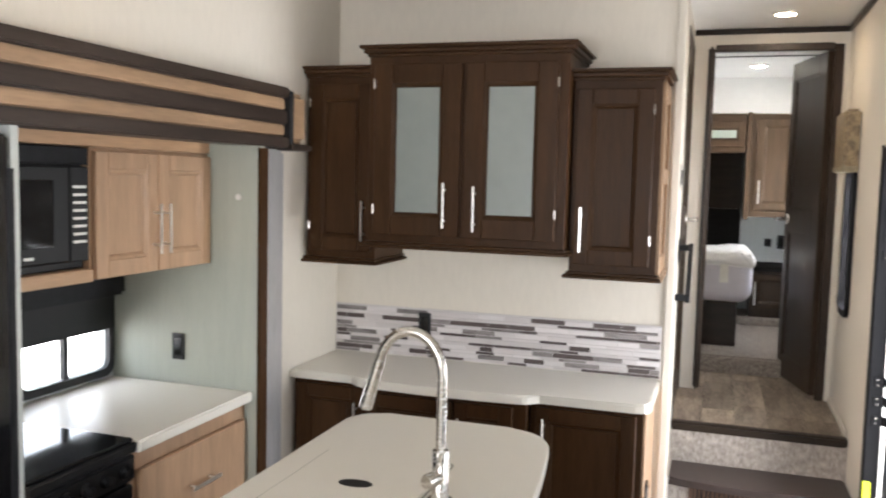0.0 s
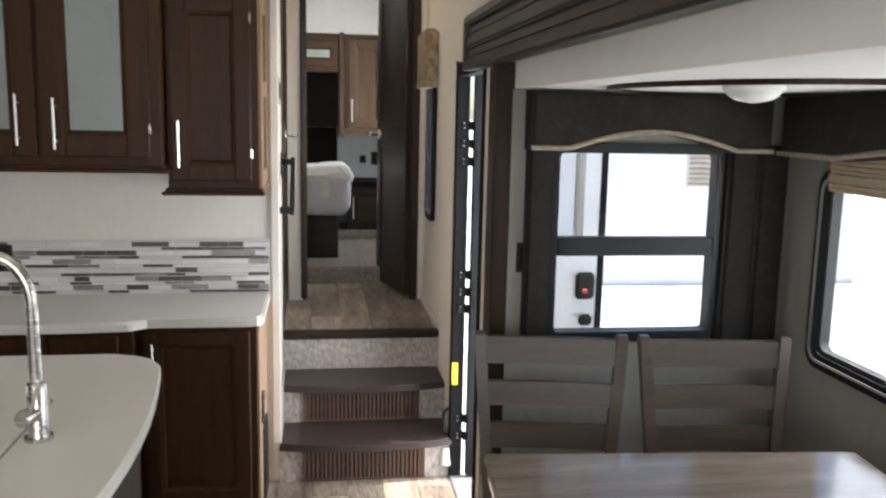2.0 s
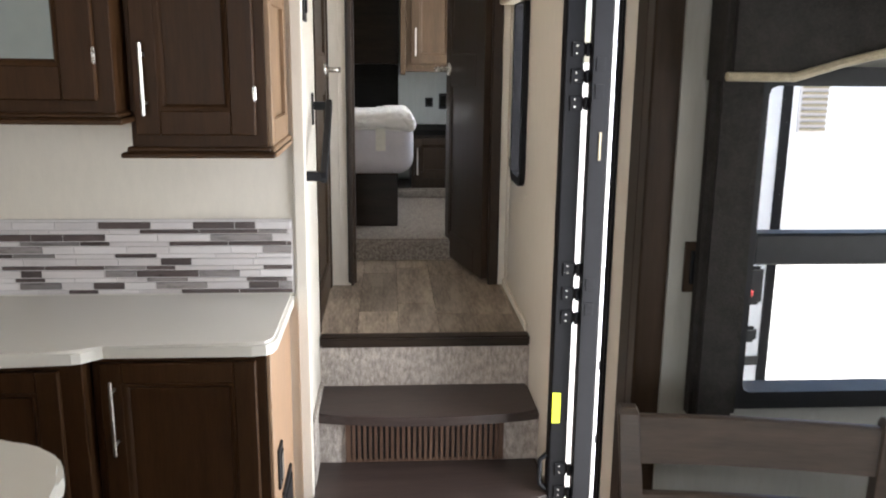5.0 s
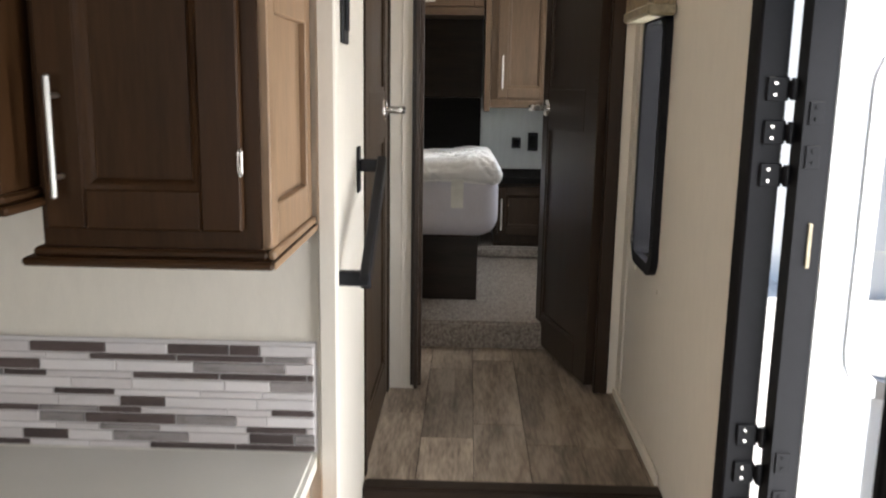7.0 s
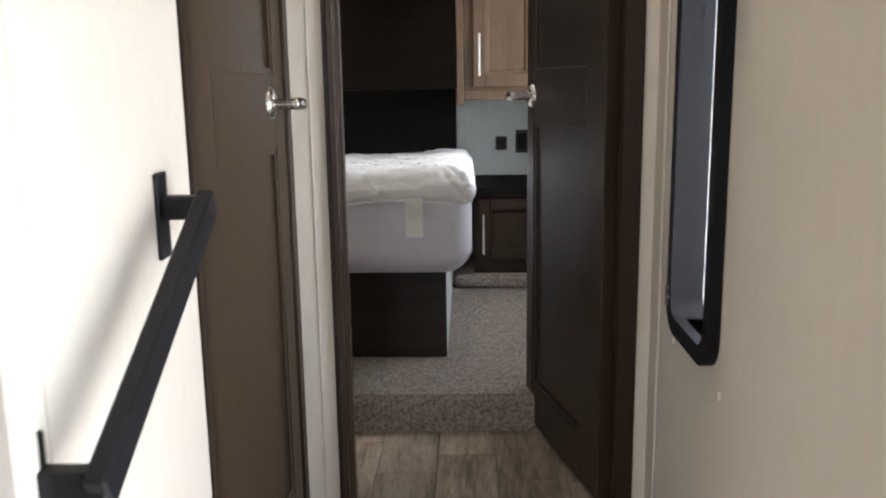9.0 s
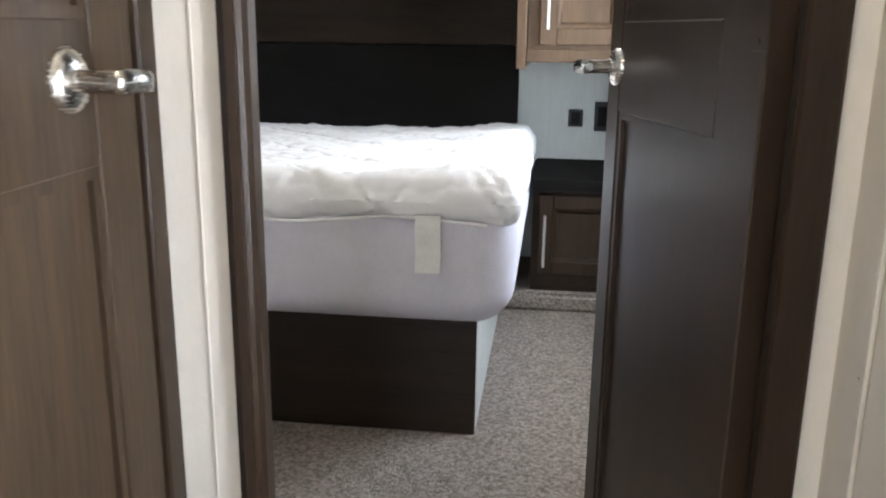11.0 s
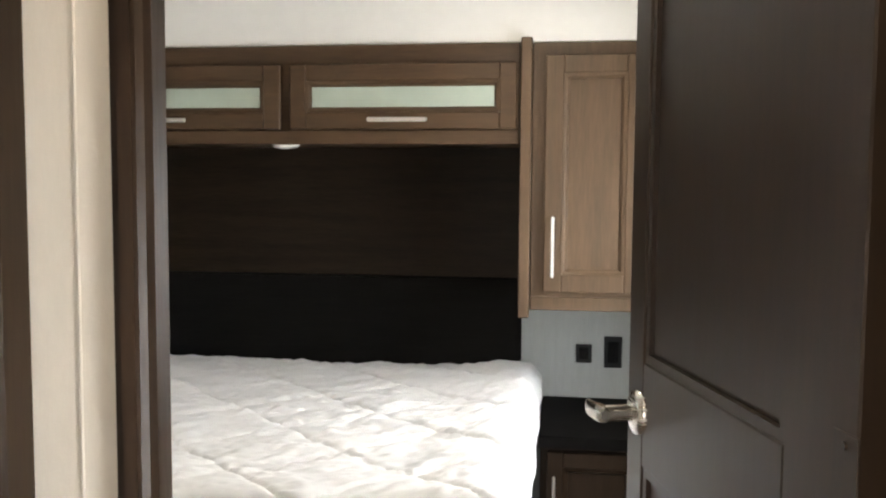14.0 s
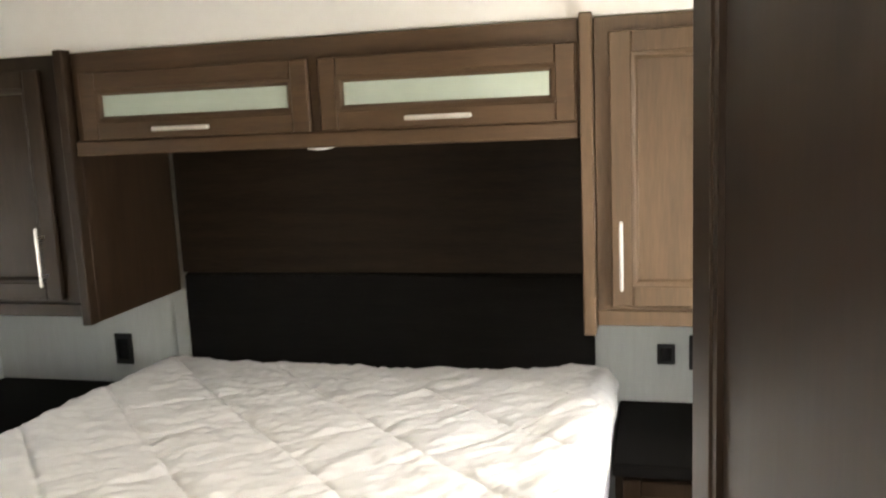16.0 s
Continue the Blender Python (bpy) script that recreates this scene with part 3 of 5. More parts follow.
def panel_door(parent, F, width, height, wood, stile=0.085, mids=((0.84, 0.98),), t=0.017, hinge=0.085):
    """A two-panel door: stiles, rails and sunk panels, on both sides."""
    part("stile", turn_box(F, 0.004, hinge, 0.004, height, -t, t, 0.002), wood, parent)
    part("stile", turn_box(F, width - stile, width - 0.004, 0.004, height, -t, t, 0.002), wood, parent)
    rails = [(0.004, 0.12), *mids, (height - 0.1, height)]
    for a, c in rails:
        part("rail", turn_box(F, hinge, width - stile, a, c, -t, t, 0.002), wood, parent)
    for (_, a), (c, _) in zip(rails, rails[1:]):
        panel = part("panel", turn_box(F, hinge - 0.002, width - stile + 0.002, a - 0.002, c + 0.002, -t + 0.010, t - 0.010, 0), wood, parent)
        o = [(hinge, a), (width - stile, a), (width - stile, c), (hinge, c)]
        i = [(hinge + 0.012, a + 0.012), (width - stile - 0.012, a + 0.012), (width - stile - 0.012, c - 0.012), (hinge + 0.012, c - 0.012)]
        part("moulding", ring(o, i, t - 0.010, t - 0.003, None, F), wood, panel)


def lever(parent, F, u, v, t, way=-1):
    """A round rose with a lever that points along u."""
    bm = tube([(u, v, t), (u, v, t + 0.003), (u, v, t + 0.008), (u, v, t + 0.011), (u, v, t + 0.013)], [0.031, 0.031, 0.028, 0.02, 0.010], 40)
    join(bm, tube([(u, v, t + 0.01), (u, v, t + 0.052)], 0.011, 14))
    tmp = bmesh.new()
    rings = []
    for d, hv, hw, out in ((-0.012, 0.006, 0.006, 0.050), (-0.008, 0.0105, 0.0085, 0.051), (0.006, 0.0115, 0.0085, 0.053), (0.022, 0.0105, 0.006, 0.057), (0.038, 0.0100, 0.005, 0.058), (0.052, 0.0095, 0.0045, 0.055), (0.057, 0.0075, 0.003, 0.053)):
        rings.append([tmp.verts.new((u + way * d, v - 0.8 * d * d + hv * p, t + out + hw * q)) for p, q in ((-1, -0.5), (-0.5, -1), (0.5, -1), (1, -0.5), (1, 0.5), (0.5, 1), (-0.5, 1), (-1, 0.5))])
    for a, c in zip(rings, rings[1:]):
        for i in range(8):
            tmp.faces.new((a[i], a[(i + 1) % 8], c[(i + 1) % 8], c[i]))
    tmp.faces.new(rings[0][::-1])
    tmp.faces.new(rings[-1])
    join(bm, tmp)
    bmesh.ops.transform(bm, matrix=F, verts=bm.verts)
    return part("door_handle", bm, NICKEL, parent, "brushed nickel lever handle", smooth=True)


FB = facing((-0.018, 0.078, HALL_Z + 0.006), "+x")
panel_door(bath, FB, 0.572, 1.79, HAZEL)
lever(bath, FB, 0.44, 0.925, 0.017, 1)

# bedroom door, standing open into the bedroom
bdoor = thing("door_bedroom", (0.676, 0.73, HALL_Z), "open espresso-brown panel door with nickel lever handle", "door", "doors", "structure")
ang = math.atan2(1.238 - 0.72, 0.548 - 0.676)
FD = Matrix.Translation((0.676, 0.725, HALL_Z + 0.012)) @ Matrix.Rotation(ang, 4, "Z") @ Matrix(((1, 0, 0, 0), (0, 0, 1, 0), (0, 1, 0, 0), (0, 0, 0, 1)))
panel_door(bdoor, FD, 0.54, 1.80, DOORWOOD, 0.062, ((0.845, 0.985),), hinge=0.115)
lever(bdoor, FD, 0.54 - 0.05, 0.915, 0.017, 1)
for z in (0.22, 0.95, 1.55):
    bm = turn_box(FD, 0.0, 0.034, z, z + 0.075, 0.0175, 0.0195, 0.001)
    for k in (0.012, 0.073):
        join(bm, disc((0.018, z + k * 0.88, 0.0195), (0, 0, 1), 0.004, 0.002, 10), FD)
    part("hinge", bm, DOORWOOD, bdoor)

# ---- kitchen hutch ----


def crown(x0, x1, y0, y1, z, h=0.045, out=0.035):
    """A stepped cornice round the front and both ends."""
    bm = bmesh.new()
    for k, (a, c, e) in enumerate(((0.0, 0.014, 0.008), (0.014, 0.032, 0.020), (0.032, h, out))):
        box(x0 - e, x1 + e, y0 - e, y1, z + a, z + c, 0.003, bm)
    return bm


def upper_unit(name, x0, x1, yf, z0, z1, doors, label, glassy=False, right_panels=False, ledge=True):
    y1 = HUTCH_Y - 0.001
    u = thing(name, ((x0 + x1) / 2, yf, z0), label, "cabinet", "hutch wall cabinets")
    part("body", box(x0, x1, yf, y1, z0 + 0.02, z1 - 0.03, 0.002), WALNUT, u)
    part("cornice", crown(x0, x1, yf, y1, z1 - 0.045), WALNUT_H, u)
    bm = box(x0 - 0.022, x1 + 0.022, yf - 0.030, y1, z0, z0 + 0.013, 0.004)
    box(x0 - 0.010, x1 + 0.010, yf - 0.016, y1, z0 + 0.013, z0 + 0.026, 0.004, bm)
    part("bottom_moulding", bm, WALNUT_H, u)
    F = facing((0, yf, 0), "-y")
    for d in doors:
        cab_door(u, F, d[0], d[1], z0 + 0.055, z1 - 0.075, WALNUT, FROST if glassy else None, 0.078 if glassy else 0.06, d[2])
    # end faces get the paler wood: door light put into their colour
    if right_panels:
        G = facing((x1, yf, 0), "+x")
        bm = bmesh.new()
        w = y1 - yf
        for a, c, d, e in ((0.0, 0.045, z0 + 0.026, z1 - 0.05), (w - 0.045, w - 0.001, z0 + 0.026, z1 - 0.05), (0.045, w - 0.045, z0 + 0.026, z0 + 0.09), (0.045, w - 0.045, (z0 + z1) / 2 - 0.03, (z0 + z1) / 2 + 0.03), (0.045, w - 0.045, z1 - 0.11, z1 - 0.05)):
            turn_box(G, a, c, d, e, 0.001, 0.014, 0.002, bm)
        part("side_frame", bm, DOORLITWOOD, u, "framed end panel, lightened as lit from the entry door")
        part("end_board", turn_box(G, 0.001, w - 0.001, z0 + 0.026, z1 - 0.05, 0.0002, 0.002, 0), DOORLITWOOD, u)
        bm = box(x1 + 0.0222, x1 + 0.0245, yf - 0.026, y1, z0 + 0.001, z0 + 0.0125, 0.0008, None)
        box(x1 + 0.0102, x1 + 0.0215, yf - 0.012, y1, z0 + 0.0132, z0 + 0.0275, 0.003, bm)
        part("side_moulding", bm, DOORLITWOOD, u, "end of the bottom moulding, lightened as lit from the entry door")
    for d in doors:
        e = d[1] if d[2][0] < (d[0] + d[1]) / 2 else d[0]
        for z in (z0 + 0.14, z1 - 0.17):
            bm = turn_box(F, e - 0.005, e + 0.004, z, z + 0.034, 0.018, 0.0215, 0.002)
            join(bm, tube([(e, z - 0.003, 0.0205), (e, z + 0.037, 0.0205)], 0.0028, 8), F)
            part("hinge", bm, NICKEL, u)
    return u


upper_unit("wall_cabinet", -1.52, -1.20, -0.78, 1.30, 2.13, [(-1.50, -1.215, (-1.245, 1.40, 1.57))], "dark walnut single-door wall cabinet with cornice")
upper_unit("glass_cabinet", -1.195, -0.385, -0.875, 1.385, 2.195, [(-1.165, -0.80, (-0.858, 1.475, 1.655)), (-0.785, -0.42, (-0.735, 1.465, 1.645))], "dark walnut cabinet with two frosted glass doors", True)
upper_unit("wall_cabinet", -0.38, -0.050, -0.78, 1.297, 2.10, [(-0.365, -0.075, (-0.335, 1.40, 1.575))], "dark walnut single-door wall cabinet with framed end", right_panels=True)

CT = 0.852


def base_unit(x0, x1, yf, doors, label, handle_up=True):
    u = thing("base_cabinet", ((x0 + x1) / 2, yf, 0), label, "cabinet", "hutch base cabinets")
    part("body", box(x0, x1, yf, HUTCH_Y - 0.001, 0.09, CT - 0.036, 0.002), WALNUT, u)
    part("toe_kick", box(x0, x1, yf + 0.05, yf + 0.065, 0.0, 0.09, 0), ESPRESSO, u)
    F = facing((0, yf, 0), "-y")
    for d in doors:
        cab_door(u, F, d[0], d[1], 0.115, CT - 0.055, WALNUT, None, 0.055, d[2])
    return u


base_unit(-1.52, -1.185, -0.872, [(-1.505, -1.20, (-1.225, 0.56, 0.74))], "dark walnut single-door base cabinet under the counter")
base_unit(-1.183, -0.497, -0.926, [(-1.16, -0.792, (-0.818, 0.56, 0.74)), (-0.784, -0.548, (-0.760, 0.56, 0.74))], "dark walnut two-door base cabinet standing forward")
u = base_unit(-0.493, -0.062, -0.872, [(-0.47, -0.085, (-0.435, 0.56, 0.76))], "dark walnut base cabinet with pale wood end panel")
part("end_panel", box(-0.061, -0.050, -0.872, HUTCH_Y - 0.001, 0.0, CT - 0.036, 0.002), MAPLE, u, "pale wood end panel")
front = [(-1.528, -0.908), (-1.24, -0.908), (-1.20, -0.945)] + [(-1.18 + 0.067 * k, -0.952 - 0.020 * math.sin(math.pi * k / 10)) for k in range(11)] + [(-0.490, -0.944), (-0.450, -0.908), (-0.09, -0.908), (-0.055, -0.900), (-0.040, -0.880), (-0.034, -0.85), (-0.034, HUTCH_Y - 0.001), (-1.528, HUTCH_Y - 0.001)]
hc = thing("hutch_counter", (-0.78, -0.68, CT - 0.035), "white solid-surface countertop with a curved step", "countertop")
part("slab", prism(front, CT - 0.035, CT, 0.008), QUARTZ, hc)
part("upstand", box(-1.527, -0.035, HUTCH_Y - 0.0105, HUTCH_Y - 0.0065, CT, CT + 0.003, 0.001), QUARTZ, hc)
outlet((-0.0495, -0.78, 0.46), "+x", 0.07, 0.115, "black outlet box on the cabinet end panel")
vent = thing("wall_vent", (-0.0495, -0.62, 0.20), "black square vent cover on the cabinet end", "vent")
F = facing((-0.0495, -0.66, 0.20), "+x")
part("cover_plate", turn_box(F, -0.09, 0.09, -0.16, 0.16, 0, 0.008, 0.003), BLACK, vent)
part("grille", turn_box(F, -0.07, 0.07, -0.14, 0.14, 0.008, 0.011, 0.002), BLACKMETAL, vent)

# strip mosaic behind the hutch counter
splash = solid("backsplash", box(-1.526, -0.032, HUTCH_Y - 0.006, HUTCH_Y - 0.001, CT + 0.001, 1.078, 0), GROUT, "grey and brown glass strip mosaic backsplash", "backsplash", "structure")
ROOT[splash] = Matrix()
outlet((-1.08, HUTCH_Y - 0.010, 1.005), "-y", 0.058, 0.11, "black outlet on the mosaic backsplash")

# ---- kitchen island ----
island = thing("kitchen_island", (-0.55, -2.3, 0), "kitchen island with dark panels and a pale solid top", "island")
part("body", prism(rounded(-0.86, -0.32, -2.95, -1.66, 0.06), 0.08, 0.862), ESPRESSO, island, "dark panelled body")
part("toe_kick", prism(rounded(-0.81, -0.37, -2.90, -1.71, 0.05), 0.0, 0.08), BLACK, island)
outline = []
for k in range(9):      # far rounded corner
    t = radians(90 - 90 * k / 8)
    outline.append((-0.42 + 0.155 * math.cos(t), -1.685 + 0.155 * math.sin(t)))
for k in range(1, 10):  # bowed long side
    f = k / 9
    outline.append((-0.265 + 0.055 * math.sin(math.pi * (0.12 + 0.88 * f)) - 0.02 * (1 - f), -1.685 - 1.1 * f))
outline += [(-0.30, -2.90), (-0.40, -2.97), (-0.86, -2.97), (-0.925, -2.92)]
for k in range(7):
    t = radians(180 - 90 * k / 6)
    outline.append((-0.825 + 0.10 * math.cos(t), -1.63 + 0.10 * math.sin(t)))
SX0, SX1, SY0, SY1 = -0.835, -0.475, -2.72, -1.925
part("countertop", prism(outline, 0.862, 0.885, 0.0), QUARTZ, island)
topo = prism(outline, 0.8855, 0.900, 0.009)
part("top_slab", topo, QUARTZ, island, "pale speckled solid top with eased edge", smooth=True)
cover = thing("sink_cover", (-0.655, -2.3, 0.9), "cream sink cover board with an oval finger hole", "sink cover")
part("rim", ring(rounded(SX0 - 0.005, SX1 + 0.005, SY0 - 0.005, SY1 + 0.005, 0.03, 4), rounded(SX0, SX1, SY0, SY1, 0.028, 4), 0.9002, 0.9012), SHADEDTAUPE, cover, "shadow gap round the board")
part("board", prism(rounded(SX0 + 0.002, SX1 - 0.002, SY0 + 0.002, SY1 - 0.002, 0.028, 4), 0.9005, 0.9075, 0.003), QUARTZ, cover)
oval = [(-0.655 + 0.045 * math.cos(k * math.tau / 28), -2.175 + 0.026 * math.sin(k * math.tau / 28)) for k in range(28)]
part("finger_hole", prism(oval, 0.9076, 0.9082), BLACK, cover, "dark oval finger hole")

faucet = thing("faucet", (-0.428, -2.19, 0.9), "brushed nickel gooseneck kitchen faucet with pull-down spout", "faucet")
fx, fy, fz = -0.428, -2.19, 0.9
bm = disc((fx, fy, fz), (0, 0, 1), 0.030, 0.008, 24)
join(bm, tube([(fx, fy, fz + 0.008), (fx, fy, fz + 0.014), (fx, fy, fz + 0.122), (fx, fy, fz + 0.126)], [0.0225, 0.021, 0.021, 0.0185], 24))
part("base", bm, NICKEL, faucet, smooth=True)
arc = [(fx, fy, fz + 0.10), (fx, fy, fz + 0.20), (fx, fy, fz + 0.30)]
for k in range(1, 15):
    t = radians(k * 165 / 14)
    arc.append((fx - 0.082 * (1 - math.cos(t)), fy, fz + 0.30 + 0.105 * math.sin(t)))
part("neck", tube(arc, 0.0125, 16), NICKEL, faucet, smooth=True)
e = Vector(arc[-1])
d = Vector((-0.30, 0, -1)).normalized()
part("spray_head", tube([e - d * 0.005, e + d * 0.03, e + d * 0.09, e + d * 0.125], [0.0135, 0.015, 0.0165, 0.0175], 18), NICKEL, faucet, smooth=True)
valve = part("valve", tube([(fx, fy, fz + 0.062), (fx - 0.016, fy - 0.044, fz + 0.060), (fx - 0.018, fy - 0.050, fz + 0.060)], [0.0185, 0.0185, 0.016], 22), NICKEL, faucet, smooth=True)
part("lever", tube([(fx - 0.008, fy - 0.034, fz + 0.072), (fx + 0.006, fy - 0.036, fz + 0.104), (fx + 0.018, fy - 0.038, fz + 0.146), (fx + 0.019, fy - 0.038, fz + 0.150)], [0.0055, 0.0045, 0.0042, 0.002], 12), NICKEL, valve, "thin lever handle", smooth=True)

# ---- kitchen slide-out ----
# striped wooden fascia over the slide-out opening
fascia = thing("slide_fascia_kitchen", (-1.45, -2.7, 1.77), "striped tan and dark brown wooden fascia above the slide-out", "fascia", kind="structure")
for z0, z1, xo, m in ((1.772, 1.815, -1.405, ESPRESSO_Y), (1.815, 1.862, -1.425, FASCIATAN), (1.862, 1.915, -1.412, ESPRESSO_Y), (1.915, 1.962, -1.425, FASCIATAN), (1.962, 2.002, -1.405, ESPRESSO_Y)):
    part("strip", box(LX + 0.001, xo, -4.45, -1.15, z0, z1 - 0.0005, 0.006, seg=2), m, fascia, "tan strip" if m is FASCIATAN else "dark strip")
part("end_cap", box(LX + 0.001, -1.40, -1.149, -1.02, 1.79, 1.985, 0.02, seg=3), FASCIATAN, fascia, "tan rounded end cap")
bm = box(LX + 0.002, -1.395, -1.155, -1.130, 1.785, 1.99, 0.006)
part("end_strip", bm, BLACK, fascia)
part("end_foot", box(LX + 0.001, -1.39, -1.148, -0.99, 1.765, 1.7895, 0.006), ESPRESSO_Y, fascia)
solid("trim_slide_cap", box(-1.4115, -1.398, KY - 0.003, -1.3185, 0, 1.764, 0.002), WALNUT, "dark cap on the edge of the slide-out end wall", "trim", "structure")
solid("trim_slide_post", box(-1.47, -1.40, -1.318, -1.25, 0, 1.764, 0.004), ALU, "grey edge post of the slide-out end wall", "trim", "structure")
bm = box(LX + 0.001, -1.43, -1.245, -1.14, 0, 1.764, 0.012, seg=3)
solid("trim_slide_seal", bm, ALU, "grey seal trim beside the slide-out opening", "trim", "structure")

wc = thing("wall_cabinet", (-1.8, -1.7, 1.33), "light maple two-door wall cabinet beside the microwave", "cabinet")
part("body", box(KX + 0.001, -1.622, -1.985, KY - 0.001, 1.345, 1.739, 0.002), MAPLE, wc)
F = facing((-1.621, 0, 0), "+x")
cab_door(wc, F, -1.978, -1.685, 1.34, 1.728, MAPLE, None, 0.055, (-1.706, 1.40, 1.565))
cab_door(wc, F, -1.679, -1.380, 1.34, 1.728, MAPLE, None, 0.055, (-1.655, 1.40, 1.565))
rail = thing("cabinet_rail", (-1.64, -1.9, 1.74), "light maple top rail above the wall cabinets", "rail")
part("board", box(KX + 0.001, -1.612, -2.43, KY - 0.001, 1.74, 1.799, 0.003), MAPLE_Y, rail)
shelf = thing("microwave_shelf", (-1.8, -2.2, 1.35), "light maple shelf under the microwave", "shelf")
part("board", box(KX + 0.001, -1.605, -2.43, -1.987, 1.335, 1.375, 0.003), MAPLE_Y, shelf)
mw = thing("microwave", (-1.8, -2.2, 1.376), "black built-in microwave with keypad", "microwave")
part("body", box(KX + 0.01, -1.64, -2.428, -1.99, 1.376, 1.738, 0.004), BLACK, mw)
part("door", box(-1.639, -1.612, -2.428, -2.075, 1.40, 1.68, 0.006), BLACK, mw)
part("window", box(-1.6115, -1.609, -2.39, -2.14, 1.45, 1.64, 0.004), BLACKGLOSS, mw, "dark glossy window")
kp = part("keypad", box(-1.639, -1.613, -2.073, -1.995, 1.40, 1.68, 0.004), BLACK, mw)
for r in range(8):
    part("key_row", box(-1.6128, -1.611, -2.062, -2.008, 1.455 + r * 0.023, 1.463 + r * 0.023, 0.001), WHITEP, kp)
part("vent_strip", box(-1.639, -1.614, -2.428, -1.995, 1.685, 1.735, 0.003), BLACKMETAL, mw)
part("badge", box(-1.6118, -1.6105, -2.25, -2.215, 1.418, 1.426, 0.001), WHITEP, mw)

lc = thing("base_cabinet", (-1.75, -1.69, 0), "light maple drawer unit beside the stove", "cabinet")
part("body", box(KX + 0.001, -1.462, -2.005, KY - 0.001, 0.06, 0.834, 0.002), MAPLE, lc)
F = facing((-1.461, 0, 0), "+x")
for z0, z1 in ((0.50, 0.775), (0.12, 0.49)):
    dr = part("drawer_front", turn_box(F, -1.985, -1.400, z0, z1, 0.001, 0.02, 0.004), MAPLE, lc)
    lying_pull(dr, F, -1.76, -1.60, (z0 + z1) / 2)
solid("kitchen_counter", box(KX + 0.001, -1.425, -2.012, KY - 0.001, 0.836, 0.873, 0.006, seg=2), QUARTZ, "glossy white kitchen counter beside the stove", "countertop")

stove = thing("stove", (-1.72, -2.23, 0), "black gas range with glass lid and knobs", "stove")
part("body", box(KX + 0.02, -1.47, -2.432, -2.014, 0.0, 0.84, 0.004), BLACKMETAL, stove)
part("cooktop", box(KX + 0.02, -1.43, -2.432, -2.014, 0.8405, 0.872, 0.006), BLACK, stove)
lid = part("glass_lid", box(KX + 0.10, -1.44, -2.425, -2.02, 0.8725, 0.885, 0.004), BLACKGLOSS, stove, "glossy black glass lid")
panelF = facing((-1.469, 0, 0), "+x")
part("control_panel", turn_box(panelF, -2.432, -2.014, 0.755, 0.839, 0, 0.035, 0.010, seg=2), BLACK, stove)
for k in range(5):
    kb = disc((-1.434, -2.385 + k * 0.078, 0.798), (1, 0, 0), 0.021, 0.006, 20)
    join(kb, disc((-1.428, -2.385 + k * 0.078, 0.798), (1, 0, 0), 0.017, 0.02, 20, r2=0.014))
    part("knob", kb, BLACKGLOSS, stove, smooth=True)
od = part("oven_door", turn_box(panelF, -2.425, -2.02, 0.25, 0.745, 0, 0.03, 0.006), BLACKGLOSS, stove)
part("handle", tube([(-1.41, -2.40, 0.70), (-1.41, -2.05, 0.70)], 0.009, 12), BLACKMETAL, od)

fridge = thing("refrigerator", (-1.75, -2.85, 0), "black refrigerator in a maple surround", "refrigerator")
part("surround", box(KX + 0.001, -1.435, -2.462, -2.436, 0, 1.799, 0.002), GREYWALL, fridge, "pale side panel")
part("body", box(KX + 0.02, -1.47, -3.25, -2.464, 0.03, 1.78, 0.004), BLACK, fridge)
for z0, z1 in ((0.10, 0.62), (0.63, 1.75)):
    fd = part("door", box(-1.469, -1.43, -3.24, -2.47, z0, z1, 0.008, seg=2), BLACKGLOSS, fridge)
    part("handle", tube([(-1.40, -2.50, z0 + 0.08), (-1.40, -2.50, z1 - 0.08)], 0.009, 12), BLACKMETAL, fd)

kw = thing("window_kitchen", (KX, -1.63, 1.0), "black-framed sliding window behind the counter with dark shade", "window", kind="structure")
F = facing((KX, 0, 0), "+x")
part("window_frame", ring(rounded(-1.875, -1.385, 0.885, 1.27, 0.05), rounded(-1.845, -1.415, 0.915, 1.24, 0.035), 0.001, 0.022, None, F), BLACK, kw, smooth=True)
part("mullion", turn_box(F, -1.640, -1.618, 0.915, 1.12, -0.01, 0.014, 0.002), BLACK, kw)
for a, c in ((-1.846, -1.64), (-1.618, -1.414)):
    pane = part("pane", turn_box(F, a, c, 0.915, 1.24, -0.022, -0.018, 0), CLEAR, kw)
    pane.visible_shadow = False
shade = thing("roller_shade", (KX + 0.04, -1.63, 1.1), "dark roller shade above the kitchen window", "shade")
part("cassette", turn_box(F, -1.90, -1.38, 1.20, 1.30, 0.024, 0.075, 0.012, seg=2), BLACKMETAL, shade)
part("cloth", turn_box(F, -1.885, -1.40, 1.07, 1.20, 0.030, 0.036, 0.001), BLACK, shade)
outlet((-1.745, KY - 0.001, 1.015), "-y", 0.055, 0.10, "black outlet on the slide-out end wall")
hook = thing("screw_cap", (-1.49, KY - 0.001, 1.60), "small white screw cap on the end wall", "cap")
part("cap", disc((-1.49, KY - 0.001, 1.585), (0, -1, 0), 0.011, 0.006, 16), WHITEP, hook)

# ---- dining slide-out ----
fascia = thing("slide_fascia_dining", (0.73, -2.7, 1.72), "dark brown stepped wooden fascia above the dining slide-out", "fascia", kind="structure")
for z0, z1, xo in ((1.775, 1.815, 0.700), (1.815, 1.852, 0.715), (1.852, 1.895, 0.706), (1.895, 1.930, 0.715), (1.930, 1.968, 0.696)):
    part("strip", box(xo, RX - 0.001, -4.45, -0.93, z0, z1 - 0.0005, 0.008, seg=2), ESPRESSO_Y, fascia)
